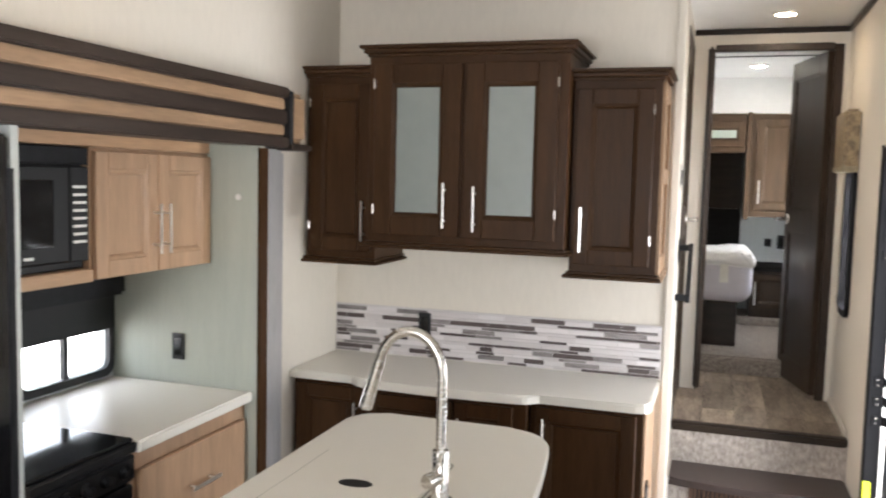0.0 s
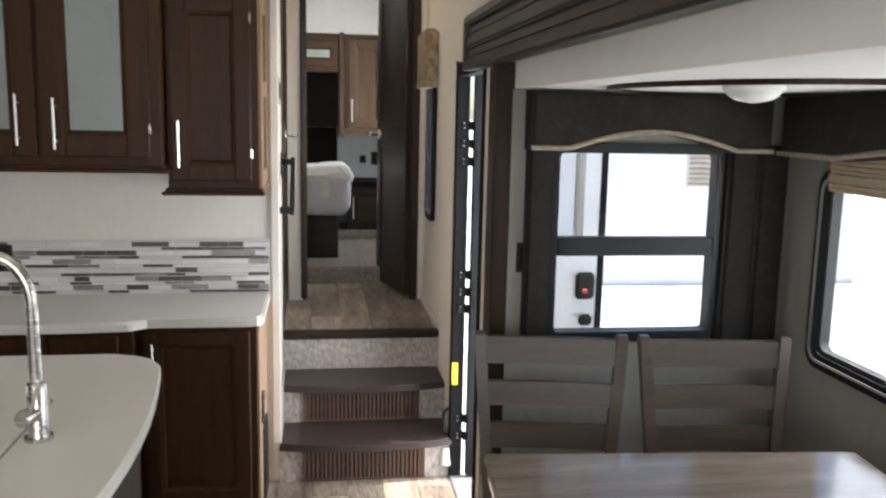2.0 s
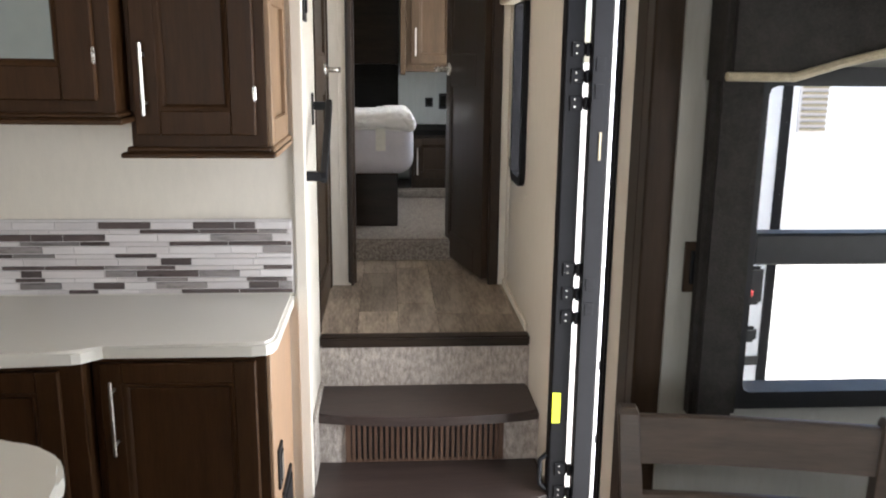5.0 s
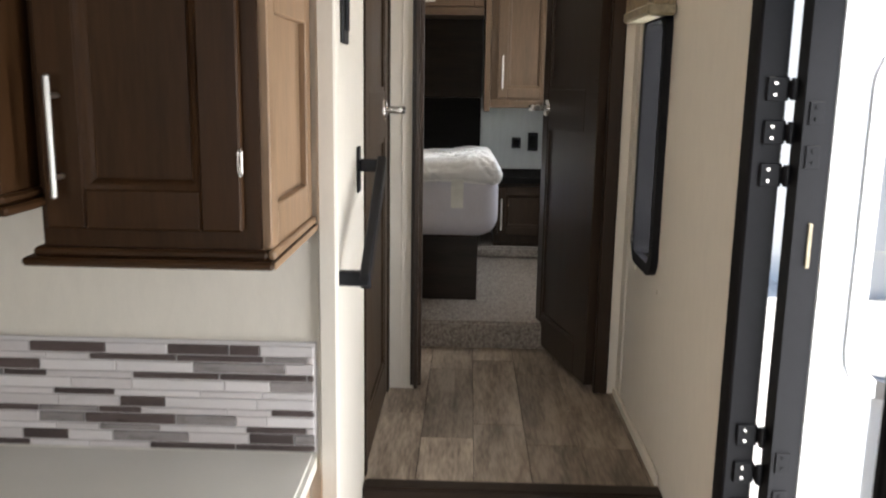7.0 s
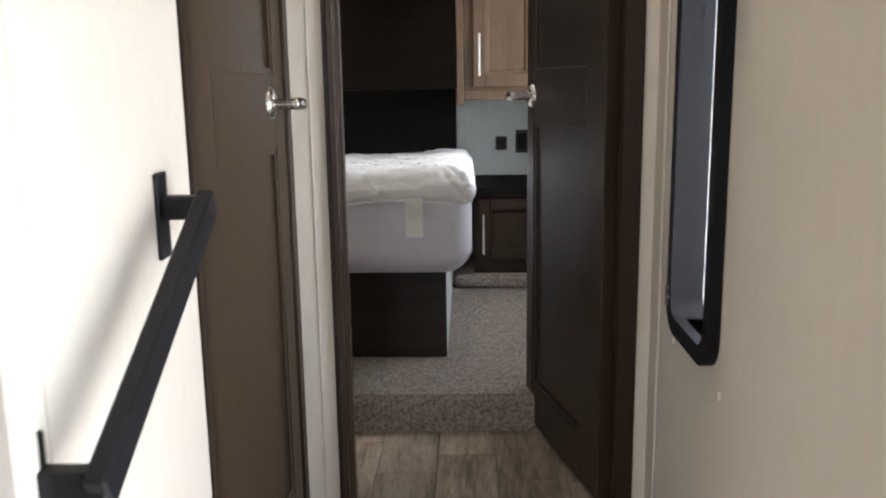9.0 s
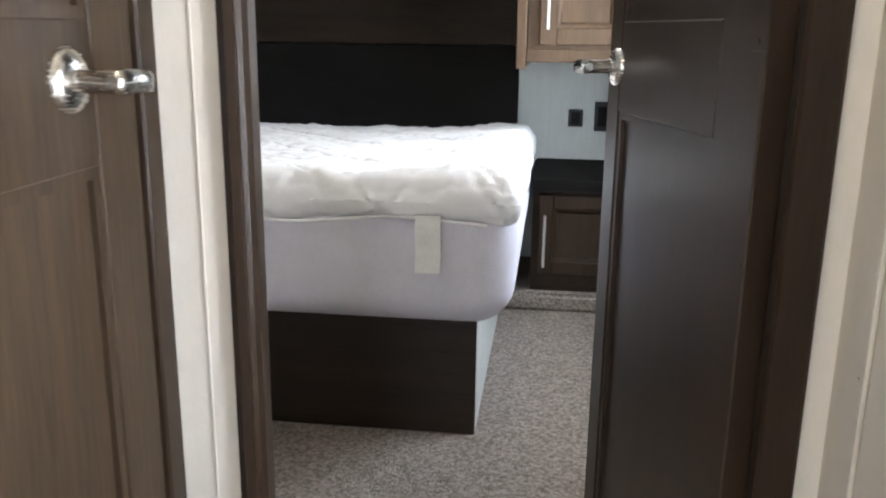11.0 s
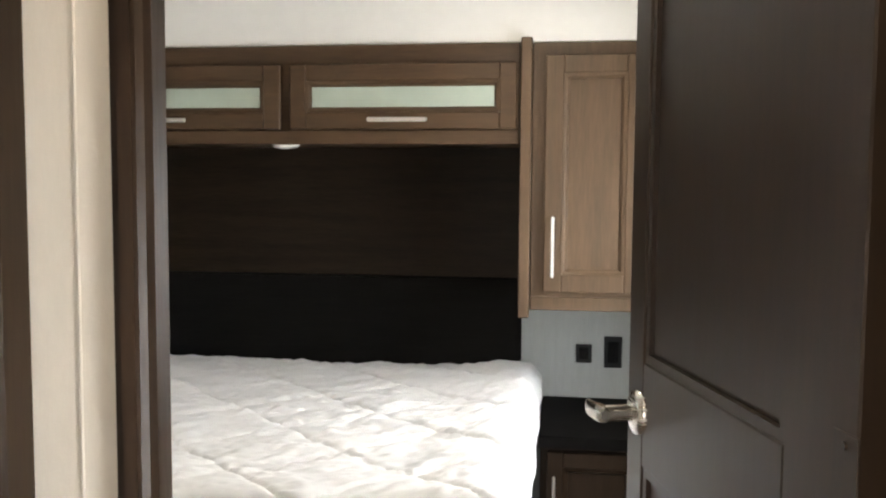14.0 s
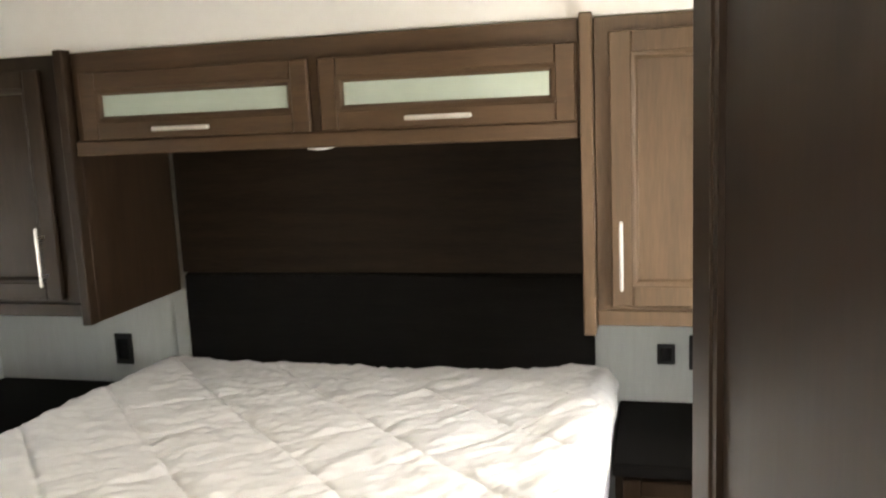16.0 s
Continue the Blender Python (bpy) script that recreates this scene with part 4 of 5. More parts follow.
part("end_cap", prism([(RX - 0.001, -0.929), (0.700, -0.929), (0.706, -0.86), (0.722, -0.80), (RX - 0.001, -0.76)], 1.78, 1.955, 0.01), ESPRESSO_Y, fascia, "tapered dark end cap")
solid("trim_dining_post", box(0.738, RX - 0.001, -1.30, -1.225, 0, 1.774, 0.006, seg=2), ESPRESSO, "dark post beside the dining slide-out opening", "trim", "structure")
bm = box(0.735, RX + 0.07, -1.352, -1.303, 0, 1.785, 0.004)
solid("trim_dining_seal", bm, ESPRESSO, "dark brown edge post of the dining slide-out", "trim", "structure")


def lambrequin(F, u0, u1, v0, v1, top, label, at, legs):
    """A padded window surround: two side legs, an arched header with piping."""
    o = thing("window_valance", at, label, "valance", "window valances")
    for a, c in legs:
        part("side_leg", turn_box(F, a, c, v0 - 0.03, v1 + 0.02, 0.001, 0.05, 0.014, seg=3), FABRIC, o, smooth=True)
    n = 20
    low = [(u0 - 0.11 + (u1 - u0 + 0.22) * k / n, v1 - 0.005 + 0.055 * max(0.0, math.sin(math.pi * (k - 3) / (n - 6)) if 3 <= k <= n - 3 else 0.0)) for k in range(n + 1)]
    bm = prism(low + [(u1 + 0.11, top), (u0 - 0.11, top)], 0.03, 0.12, 0.012, None, F)
    part("header", bm, FABRIC, o, smooth=True)
    part("piping", tube([(u, v + 0.008, 0.122) for u, v in low], 0.008, 8, None, False, F), PIPING, o, "pale gold piping", smooth=True)
    return o


F = facing((0, DY, 0), "-y")
wd = thing("window_dining_end", (1.22, DY, 0.9), "black-framed window with a cross rail in the dining end wall", "window", kind="structure")
bm = ring(rounded(0.915, 1.53, 0.865, 1.535, 0.02, 2), rounded(0.95, 1.495, 0.90, 1.50, 0.015, 2), -0.045, 0.018, None, F)
part("window_frame", bm, BLACK, wd)
part("cross_rail", turn_box(F, 0.95, 1.495, 1.160, 1.222, -0.03, 0.016, 0.004), BLACK, wd)
for a, c in ((0.895, 1.165), (1.217, 1.505)):
    pane = part("pane", turn_box(F, 0.945, 1.50, a, c, -0.028, -0.024, 0), CLEAR, wd)
    pane.visible_shadow = False
lambrequin(F, 0.935, 1.515, 0.88, 1.515, 1.695, "dark padded valance with gold piping round the end window", (1.22, DY, 0.9), ((0.835, 0.930), (1.520, 1.625), (1.628, 1.735)))

F = facing((DX, 0, 0), "-x")
ws = thing("window_dining_side", (DX, -2.5, 0.9), "wide black-framed window beside the dining table", "window", kind="structure")
part("window_frame", ring(rounded(1.575, 3.425, 0.84, 1.47, 0.06), rounded(1.625, 3.375, 0.885, 1.43, 0.04), -0.03, 0.022, None, F), BLACKMETAL, ws, smooth=True)
part("inner_bead", ring(rounded(1.596, 3.404, 0.861, 1.449, 0.05), rounded(1.604, 3.396, 0.869, 1.441, 0.045), 0.0225, 0.028, None, F), ALU, ws, "thin grey aluminium bead", smooth=True)
part("inner_seal", ring(rounded(1.62, 3.38, 0.88, 1.435, 0.045), rounded(1.64, 3.36, 0.90, 1.415, 0.03), -0.02, 0.012, None, F), RUBBER, ws, smooth=True)
pane = part("pane", turn_box(F, 1.62, 3.38, 0.88, 1.435, -0.028, -0.024, 0), CLEAR, ws)
pane.visible_shadow = False
lambrequin(F, 1.60, 3.40, 0.88, 1.51, 1.695, "dark padded valance over the long dining window", (DX, -2.5, 0.9), ())
sh = thing("folded_shade", (DX - 0.03, -2.5, 1.4), "tan woven shade folded up above the window", "shade")
for k in range(9):
    part("fold", turn_box(F, 1.63, 3.37, 1.405 + k * 0.014, 1.418 + k * 0.014, 0.010, 0.026 + 0.004 * (k % 2), 0.003), BLIND, sh)

table = thing("dining_table", (1.04, -2.53, 0), "dark wooden dining table with a glossy top", "table")
TW, TD, TZ = 0.985, 0.92, 0.76
TM = Matrix.Translation((0.590, -2.028, 0)) @ Matrix.Rotation(radians(-4.6), 4, "Z")
part("tabletop", turn_box(TM, 0, TW, -TD, 0, TZ - 0.032, TZ, 0.005, seg=2), TABLEWOOD, table, "glossy brown tabletop")
part("apron", turn_box(TM, 0.06, TW - 0.06, -TD + 0.06, -0.06, TZ - 0.11, TZ - 0.0325, 0.003), CHAIRWOOD, table)
for x in (0.07, TW - 0.07):
    for y in (-TD + 0.07, -0.07):
        part("leg", turn_box(TM, x - 0.03, x + 0.03, y - 0.03, y + 0.03, 0, TZ - 0.111, 0.004), CHAIRWOOD, table)
remote = thing("clip", (0.86, -2.48, TZ), "small black plastic clip on the dining table", "clip")
part("body", box(0.835, 0.885, -2.50, -2.468, TZ, TZ + 0.014, 0.004, seg=2), BLACK, remote)
part("tab", box(0.848, 0.872, -2.492, -2.476, TZ + 0.0142, TZ + 0.019, 0.002), BLACKGLOSS, remote)


def chair(at, rz=0.0):
    o = thing("dining_chair", at, "dark grey-brown wooden dining chair with slatted back", "chair", "dining chairs", rz=rz)
    W = 0.195
    part("seat", box(-W, W, -0.40, 0.02, 0.435, 0.468, 0.010, seg=2), CHAIRWOOD, o, local=True)
    half = lambda z: W - 0.020 + 0.042 * max(0.0, (z - 0.43) / 0.535)
    lean = lambda z: 0.062 * max(0.0, (z - 0.43) / 0.535) ** 1.3
    for s in (-1, 1):
        x = s * (W - 0.02)
        part("leg", box(x - 0.018, x + 0.018, -0.385, -0.349, 0, 0.435, 0.003), CHAIRWOOD, o, local=True)
        bm = bmesh.new()
        levels = (0.0, 0.43, 0.56, 0.70, 0.83, 0.955, 0.965)
        rings = []
        for z in levels:
            c, y, e = s * half(z), (0.02 * (1 - z / 0.43) if z < 0.43 else lean(z)), (0.013 if z > 0.96 else 0.018)
            rings.append([bm.verts.new((c + p * e, y + q * (e - 0.002), z)) for p, q in ((-1, -1), (1, -1), (1, 1), (-1, 1))])
        for a, c in zip(rings, rings[1:]):
            for i in range(4):
                bm.faces.new((a[i], a[(i + 1) % 4], c[(i + 1) % 4], c[i]))
        bm.faces.new(rings[0][::-1])
        bm.faces.new(rings[-1])
        bmesh.ops.bevel(bm, geom=[e for e in bm.edges if abs(e.verts[0].co.z - e.verts[1].co.z) > 0.05], offset=0.003, segments=1, affect="EDGES")
        part("back_post", bm, CHAIRWOOD, o, local=True)
    for z0, z1 in ((0.868, 0.952), (0.742, 0.818), (0.612, 0.692), (0.49, 0.562)):
        bm = bmesh.new()
        n = 8
        rings = []
        for k in range(n + 1):
            f = 2 * k / n - 1
            bow = 0.009 * (1 - f * f)
            rings.append([bm.verts.new((f * (half(z) - 0.014), bow + lean(z) + d, z)) for z, d in ((z0 + 0.002, -0.009), (z1 - 0.003, -0.009), (z1, -0.004), (z1, 0.004), (z1 - 0.003, 0.009), (z0 + 0.002, 0.009))])
        for a, c in zip(rings, rings[1:]):
            for i in range(6):
                bm.faces.new((a[i], a[(i + 1) % 6], c[(i + 1) % 6], c[i]))
        bm.faces.new(rings[0])
        bm.faces.new(rings[-1][::-1])
        part("back_slat", bm, CHAIRWOOD, o, local=True)
    for z in (0.18,):
        part("stretcher", box(-W + 0.03, W - 0.03, -0.375, -0.358, z, z + 0.03, 0.003), CHAIRWOOD, o, local=True)
    return o


first = chair((0.862, -1.68, 0.0), -10)
copy_thing(first, pose(1.360, -1.75, 0.0, 0, 0, -6))

lamp = thing("ceiling_light", (1.24, -2.05, 1.70), "round white dome light on the slide-out ceiling", "ceiling light")
part("base", disc((1.24, -2.05, 1.70), (0, 0, -1), 0.075, 0.012, 32), WHITEP, lamp, smooth=True)
bm = tube([(1.24, -2.05, 1.688), (1.24, -2.05, 1.676), (1.24, -2.05, 1.664), (1.24, -2.05, 1.658)], [0.068, 0.062, 0.042, 0.008], 32)
part("diffuser", bm, LAMPOFF, lamp, "white dome diffuser", smooth=True)
med = thing("ceiling_medallion", (1.35, -1.95, 1.70), "dark oval wooden trim ring on the slide-out ceiling", "ceiling trim")
oval = lambda a, b: [(1.33 + a * math.cos(k * math.tau / 48), -1.98 + b * math.sin(k * math.tau / 48)) for k in range(48)]
part("ring", ring(oval(0.40, 0.56), oval(0.375, 0.535), 1.688, 1.6995), ESPRESSO, med)
outlet((0.845, DY - 0.001, 1.155), "-y", 0.055, 0.10, "brown outlet on the dining end wall", ESPRESSO)

# ---- entry door ----
frame_ob = thing("door_frame_entry", (RX, -0.76, 0), "black metal entry door frame with hinge plates", "door frame", kind="structure")
bm = bmesh.new()
box(0.750, 0.805, -0.49, -0.445, 0, 1.83, 0.004, bm)
box(0.752, 0.759, -0.445, -0.425, 0, 1.84, 0.002, bm)
part("hinge_jamb", bm, EDGEBLACK, frame_ob)
bm = box(0.750, 0.81, -1.054, -1.036, 0, 1.83, 0.004)
box(0.753, 0.759, -1.066, -1.054, 0, 1.84, 0.002, bm)
part("latch_jamb", bm, EDGEBLACK, frame_ob)
bm = box(0.7501, 0.81, -1.036, -0.49, 1.772, 1.83, 0.004)
part("head", bm, EDGEBLACK, frame_ob)
part("threshold", box(0.7501, 0.86, -1.036, -0.49, -0.01, 0.012, 0.004), ALU, frame_ob)
sticker = thing("sticker", (0.751, -0.45, 0.44), "bright yellow sticker on the door frame", "sticker")
part("label", box(0.753, 0.779, -0.4925, -0.4905, 0.435, 0.535, 0.0005), YELLOW, sticker)
for z in (0.20, 0.28, 0.78, 0.855, 0.93, 1.42, 1.495, 1.57):
    bm = box(0.768, 0.806, -0.496, -0.4905, z - 0.021, z + 0.021, 0.002)
    box(0.806, 0.822, -0.500, -0.4905, z - 0.017, z + 0.017, 0.003, bm)
    part("hinge_plate", bm, EDGEBLACK, frame_ob)
    part("hinge_pin", tube([(0.812, -0.503, z - 0.019), (0.812, -0.503, z + 0.019)], 0.006, 10), EDGEBLACK, frame_ob)
    for dz in (-0.010, 0.010):
        part("screw", disc((0.782, -0.496, z + dz), (0, -1, 0), 0.0035, 0.002, 8), NICKEL, frame_ob)

FDR = Matrix.Translation((0.822, -0.505, 0.02)) @ Matrix.Rotation(radians(3), 4, "Z") @ Matrix(((1, 0, 0, 0), (0, 0, -1, 0), (0, 1, 0, 0), (0, 0, 0, 1)))
ed = thing("door_entry", (0.822, -0.505, 0.02), "open white entry door with black edge and dark window", "door", "doors", "structure")
W, H = 0.60, 1.77
edge = [(0, 0), (W, 0), (W, H), (0, H)]
inner_edge = [(0.06, 0.03), (W - 0.03, 0.03), (W - 0.03, H - 0.03), (0.06, H - 0.03)]
part("door_edge", ring(edge, inner_edge, -0.02, 0.022, None, FDR), EDGEBLACK, ed, "black door edge")
WN = rounded(0.14, 0.47, 1.02, 1.62, 0.07)
part("skin", ring(rounded(0.06, W - 0.03, 0.03, H - 0.03, 0.004), WN, -0.016, 0.018, None, FDR), DOORWHITE, ed, "white door skin")
part("window_frame", ring(rounded(0.115, 0.495, 0.995, 1.645, 0.09), rounded(0.145, 0.465, 1.025, 1.615, 0.065), -0.02, 0.026, None, FDR), ALU, ed, "grey rounded window frame", smooth=True)
for z in (0.815, 0.89, 1.455, 1.53):
    bm = turn_box(FDR, 0.008, 0.034, z - 0.04, z, 0.022, 0.025, 0.001)
    for dz in (-0.03, -0.01):
        join(bm, disc((0.021, z + dz, 0.025), (0, 0, 1), 0.0035, 0.002, 8), FDR)
    part("hinge_leaf", bm, EDGEBLACK, ed)
part("edge_bead", turn_box(FDR, 0.052, 0.060, 0.03, H - 0.03, 0.0185, 0.0245, 0.002), ALU, ed, "thin aluminium bead")
pane = part("pane", turn_box(FDR, 0.135, 0.475, 1.015, 1.625, -0.003, 0.001, 0), TINT, ed)
pane.visible_shadow = False
part("cross_bar", turn_box(FDR, 0.05, W - 0.03, 0.60, 0.63, 0.018, 0.023, 0.002), RUBBER, ed)
part("lower_bar", turn_box(FDR, 0.05, W - 0.03, 0.36, 0.385, 0.018, 0.023, 0.002), RUBBER, ed)
lt = part("latch", turn_box(FDR, W - 0.13, W - 0.045, 0.80, 0.92, 0.018, 0.045, 0.010, seg=2), BLACK, ed, "black latch box")
part("latch_lever", turn_box(FDR, W - 0.105, W - 0.08, 0.83, 0.85, 0.045, 0.055, 0.004), RED, lt, "red latch slider")
part("grip", turn_box(FDR, W - 0.11, W - 0.05, 0.68, 0.73, 0.018, 0.045, 0.010, seg=2), BLACK, ed)
part("bumper", turn_box(FDR, 0.026, 0.033, 1.24, 1.32, 0.022, 0.026, 0.001), PIPING, ed)
ext = thing("grab_handle", (0.80, -1.04, 0.30), "black entry grab handle at the door jamb", "handle")
part("bar", tube([(0.745, -0.47, 0.20), (0.725, -0.47, 0.22), (0.725, -0.47, 0.30), (0.745, -0.47, 0.32)], 0.008, 10), BLACKMETAL, ext, smooth=True)
part("knob", tube([(0.735, -0.47, 0.06), (0.735, -0.47, 0.14)], [0.03, 0.02], 16), WHITEP, ext, "white bottle-shaped knob", smooth=True)

# ---- stairwell and hall fittings ----
slit = thing("window_slit", (RX, 0.34, 1.1), "tall narrow black-framed window in the hall wall", "window", kind="structure")
F = facing((RX, 0, 0), "-x")
part("window_frame", ring(rounded(-0.475, -0.20, 1.068, 1.77, 0.055), rounded(-0.445, -0.23, 1.10, 1.74, 0.035), -0.040, 0.02, None, F), EDGEBLACK, slit, smooth=True)
pane = part("pane", turn_box(F, -0.448, -0.227, 1.09, 1.75, -0.022, -0.018, 0), CLEAR, slit)
pane.visible_shadow = False
part("latch", turn_box(F, -0.462, -0.450, 1.115, 1.155, 0.02, 0.026, 0.002), NICKEL, slit)
val = thing("window_valance", (RX, 0.34, 1.76), "small gold and brown damask valance over the hall window", "valance", "window valances")
bm = turn_box(F, -0.50, -0.17, 1.755, 2.03, 0.002, 0.07, 0.012, seg=2)
part("box", bm, DAMASK, val)
part("trim_band", turn_box(F, -0.503, -0.167, 1.745, 1.775, 0.001, 0.074, 0.006), PIPING, val)
for y, z in ((0.485, 1.036), (0.186, 1.039), (0.62, 1.2)):
    cap = thing("screw_cap", (RX, y, z), "small cream screw cap on the hall wall", "cap", "screw caps")
    part("cap", disc((RX - 0.001, y, z), (-1, 0, 0), 0.007, 0.004, 14), WALL, cap)
solid("trim_hall_seam", box(RX - 0.006, RX - 0.001, 0.600, 0.612, HALL_Z + 0.031, CEIL_Z - 0.04, 0.001), WALL, "cream seam strip on the hall wall", "trim", "structure")
solid("trim_stub", box(0.040, 0.043, DOOR_Y - 0.0025, DOOR_Y - 0.001, HALL_Z, CEIL_Z - 0.04, 0.001), WALL, "cream seam strip beside the bedroom door", "trim", "structure")

hr = thing("handrail", (0.03, -0.25, 1.2), "black flat-bar stair handrail on the stairwell wall", "handrail")
p0, p1 = Vector((0.060, -0.425, 1.200)), Vector((0.056, -0.085, 1.385))
d = (p1 - p0).normalized()
bm = bmesh.new()
side = Vector((1, 0, 0))
up = side.cross(d)
tmp = box(-0.010, 0.010, -(p1 - p0).length / 2 - 0.012, (p1 - p0).length / 2 + 0.012, -0.019, 0.019, 0.003)
m = Matrix((side, d, up)).transposed().to_4x4()
m.translation = (p0 + p1) / 2
join(bm, tmp, m)
part("bar", bm, BLACKMETAL, hr)
for p in (p0, p1):
    bm = box(0.006, p.x + 0.008, p.y - 0.012, p.y + 0.012, p.z - 0.014, p.z + 0.014, 0.003)
    part("arm", bm, BLACKMETAL, hr)
    part("plate", box(0.0005, 0.006, p.y - 0.017, p.y + 0.017, p.z - 0.062, p.z + 0.042, 0.002), BLACKMETAL, hr)
sw = thing("light_switch", (0.001, -0.30, 1.72), "black rocker switch plate on the stairwell wall", "switch")
F = facing((0.0005, -0.30, 1.70), "+x")
part("cover_plate", turn_box(F, -0.035, 0.035, -0.057, 0.057, 0, 0.007, 0.003), BLACK, sw)
part("rocker", turn_box(F, -0.016, 0.016, -0.032, 0.032, 0.007, 0.012, 0.002), BLACKMETAL, sw)


def downlight(at, label, group="ceiling lights", lens=FILLGLOW):
    o = thing("ceiling_light", at, label, "ceiling light", group)
    x, y, z = at
    n = 36
    c = lambda r: [(x + r * math.cos(k * math.tau / n), y + r * math.sin(k * math.tau / n)) for k in range(n)]
    part("trim_ring", ring(c(0.062), c(0.046), z - 0.010, z - 0.001), WHITEP, o, "white trim ring", smooth=True)
    part("lens", disc((x, y, z - 0.001), (0, 0, -1), 0.046, 0.006, n), lens, o, "glowing lens", smooth=True)
    return o


downlight((0.42, 0.30, CEIL_Z), "round glowing ceiling light in the hall", lens=HALLGLOW)
downlight((0.36, 1.75, 2.44), "round glowing ceiling light in the bedroom", lens=BEDGLOW)
# four unseen downlights, added to brighten the kitchen
for x, y in ((-0.9, -2.4), (0.1, -2.4), (-0.9, -4.2), (0.1, -4.2)):
    downlight((x, y, CEIL_Z), "added unseen fill light on the kitchen ceiling")
smoke = thing("ceiling_vent", (0.46, 1.15, 2.44), "dark slotted vent in the bedroom ceiling", "vent")
part("plate", box(0.36, 0.56, 1.10, 1.22, 2.432, 2.439, 0.003), WHITEP, smoke)
solid("trim_ceiling_seam", box(-1.8, 0.92, 1.33, 1.345, 2.434, 2.439, 0.001), ESPRESSO_H, "dark seam strip across the bedroom ceiling", "trim", "structure")

# ---- bedroom ----
BC = -0.365
base = thing("bed_base", (BC, 2.1, BED_Z), "dark brown wooden bed platform on the carpet", "bed base")
part("front_panel", box(BC - 0.66, 0.298, 1.505, 1.520, BED_Z, 0.942, 0.003), ESPRESSO_H, base)
part("side_panel", box(0.283, 0.298, 1.521, 2.80, BED_Z, 0.942, 0.002), GREYWALL, base, "pale side panel")
part("side_panel", box(BC - 0.66, BC - 0.645, 1.521, 2.80, BED_Z, 0.942, 0.002), GREYWALL, base, "pale side panel")
part("deck", box(BC - 0.66, 0.298, 1.505, 2.80, 0.9425, 0.952, 0.002), WALNUT_H, base)


def soft_slab(x0, x1, y0, y1, z0, z1, r, nx=60, ny=56, nz=14, top=None, power=4.0):
    """A soft box: a grid cube pushed to a rounded box, with a height field on its top."""
    bm = bmesh.new()
    cx, cy, cz = (x0 + x1) / 2, (y0 + y1) / 2, (z0 + z1) / 2
    hx, hy, hz = (x1 - x0) / 2, (y1 - y0) / 2, (z1 - z0) / 2
    cache = {}

    def vert(i, j, k):
        key = (i, j, k)
        if key in cache:
            return cache[key]
        p = Vector((-hx + 2 * hx * i / nx, -hy + 2 * hy * j / ny, -hz + 2 * hz * k / nz))
        core = Vector((max(-hx + r, min(hx - r, p.x)), max(-hy + r, min(hy - r, p.y)), max(-hz + r, min(hz - r, p.z))))
        dv = p - core
        q = core + dv.normalized() * r if dv.length > 1e-6 and sum(abs(c) > 1e-6 for c in dv) > 1 else p
        w = Vector((q.x + cx, q.y + cy, q.z + cz))
        if top:
            w = top(w, (i / nx, j / ny, k / nz))
        cache[key] = bm.verts.new(w)
        return cache[key]

    for i in range(nx):
        for j in range(ny):
            for k in (0, nz):
                bm.faces.new([vert(i, j, k), vert(i + 1, j, k), vert(i + 1, j + 1, k), vert(i, j + 1, k)])
    for i in range(nx):
        for k in range(nz):
            for j in (0, ny):
                bm.faces.new([vert(i, j, k), vert(i + 1, j, k), vert(i + 1, j, k + 1), vert(i, j, k + 1)])
    for j in range(ny):
        for k in range(nz):
            for i in (0, nx):
                bm.faces.new([vert(i, j, k), vert(i, j + 1, k), vert(i, j + 1, k + 1), vert(i, j, k + 1)])
    return bm


MX0, MX1, MY0, MY1 = BC - 0.75, 0.385, 1.375, 2.835
DROP = 0.05  # the bed falls a little towards its head
mattress = thing("mattress", (BC, 2.1, 0.952), "pale lavender-white mattress on the bed platform", "mattress")
part("core", soft_slab(MX0 + 0.006, MX1 - 0.006, MY0 + 0.006, MY1 - 0.004, 0.952, 1.235, 0.085, 60, 54, 16, lambda w, f: Vector((w.x, w.y, w.z - DROP * f[2] * f[1]))), MATTRESS, mattress, smooth=True)


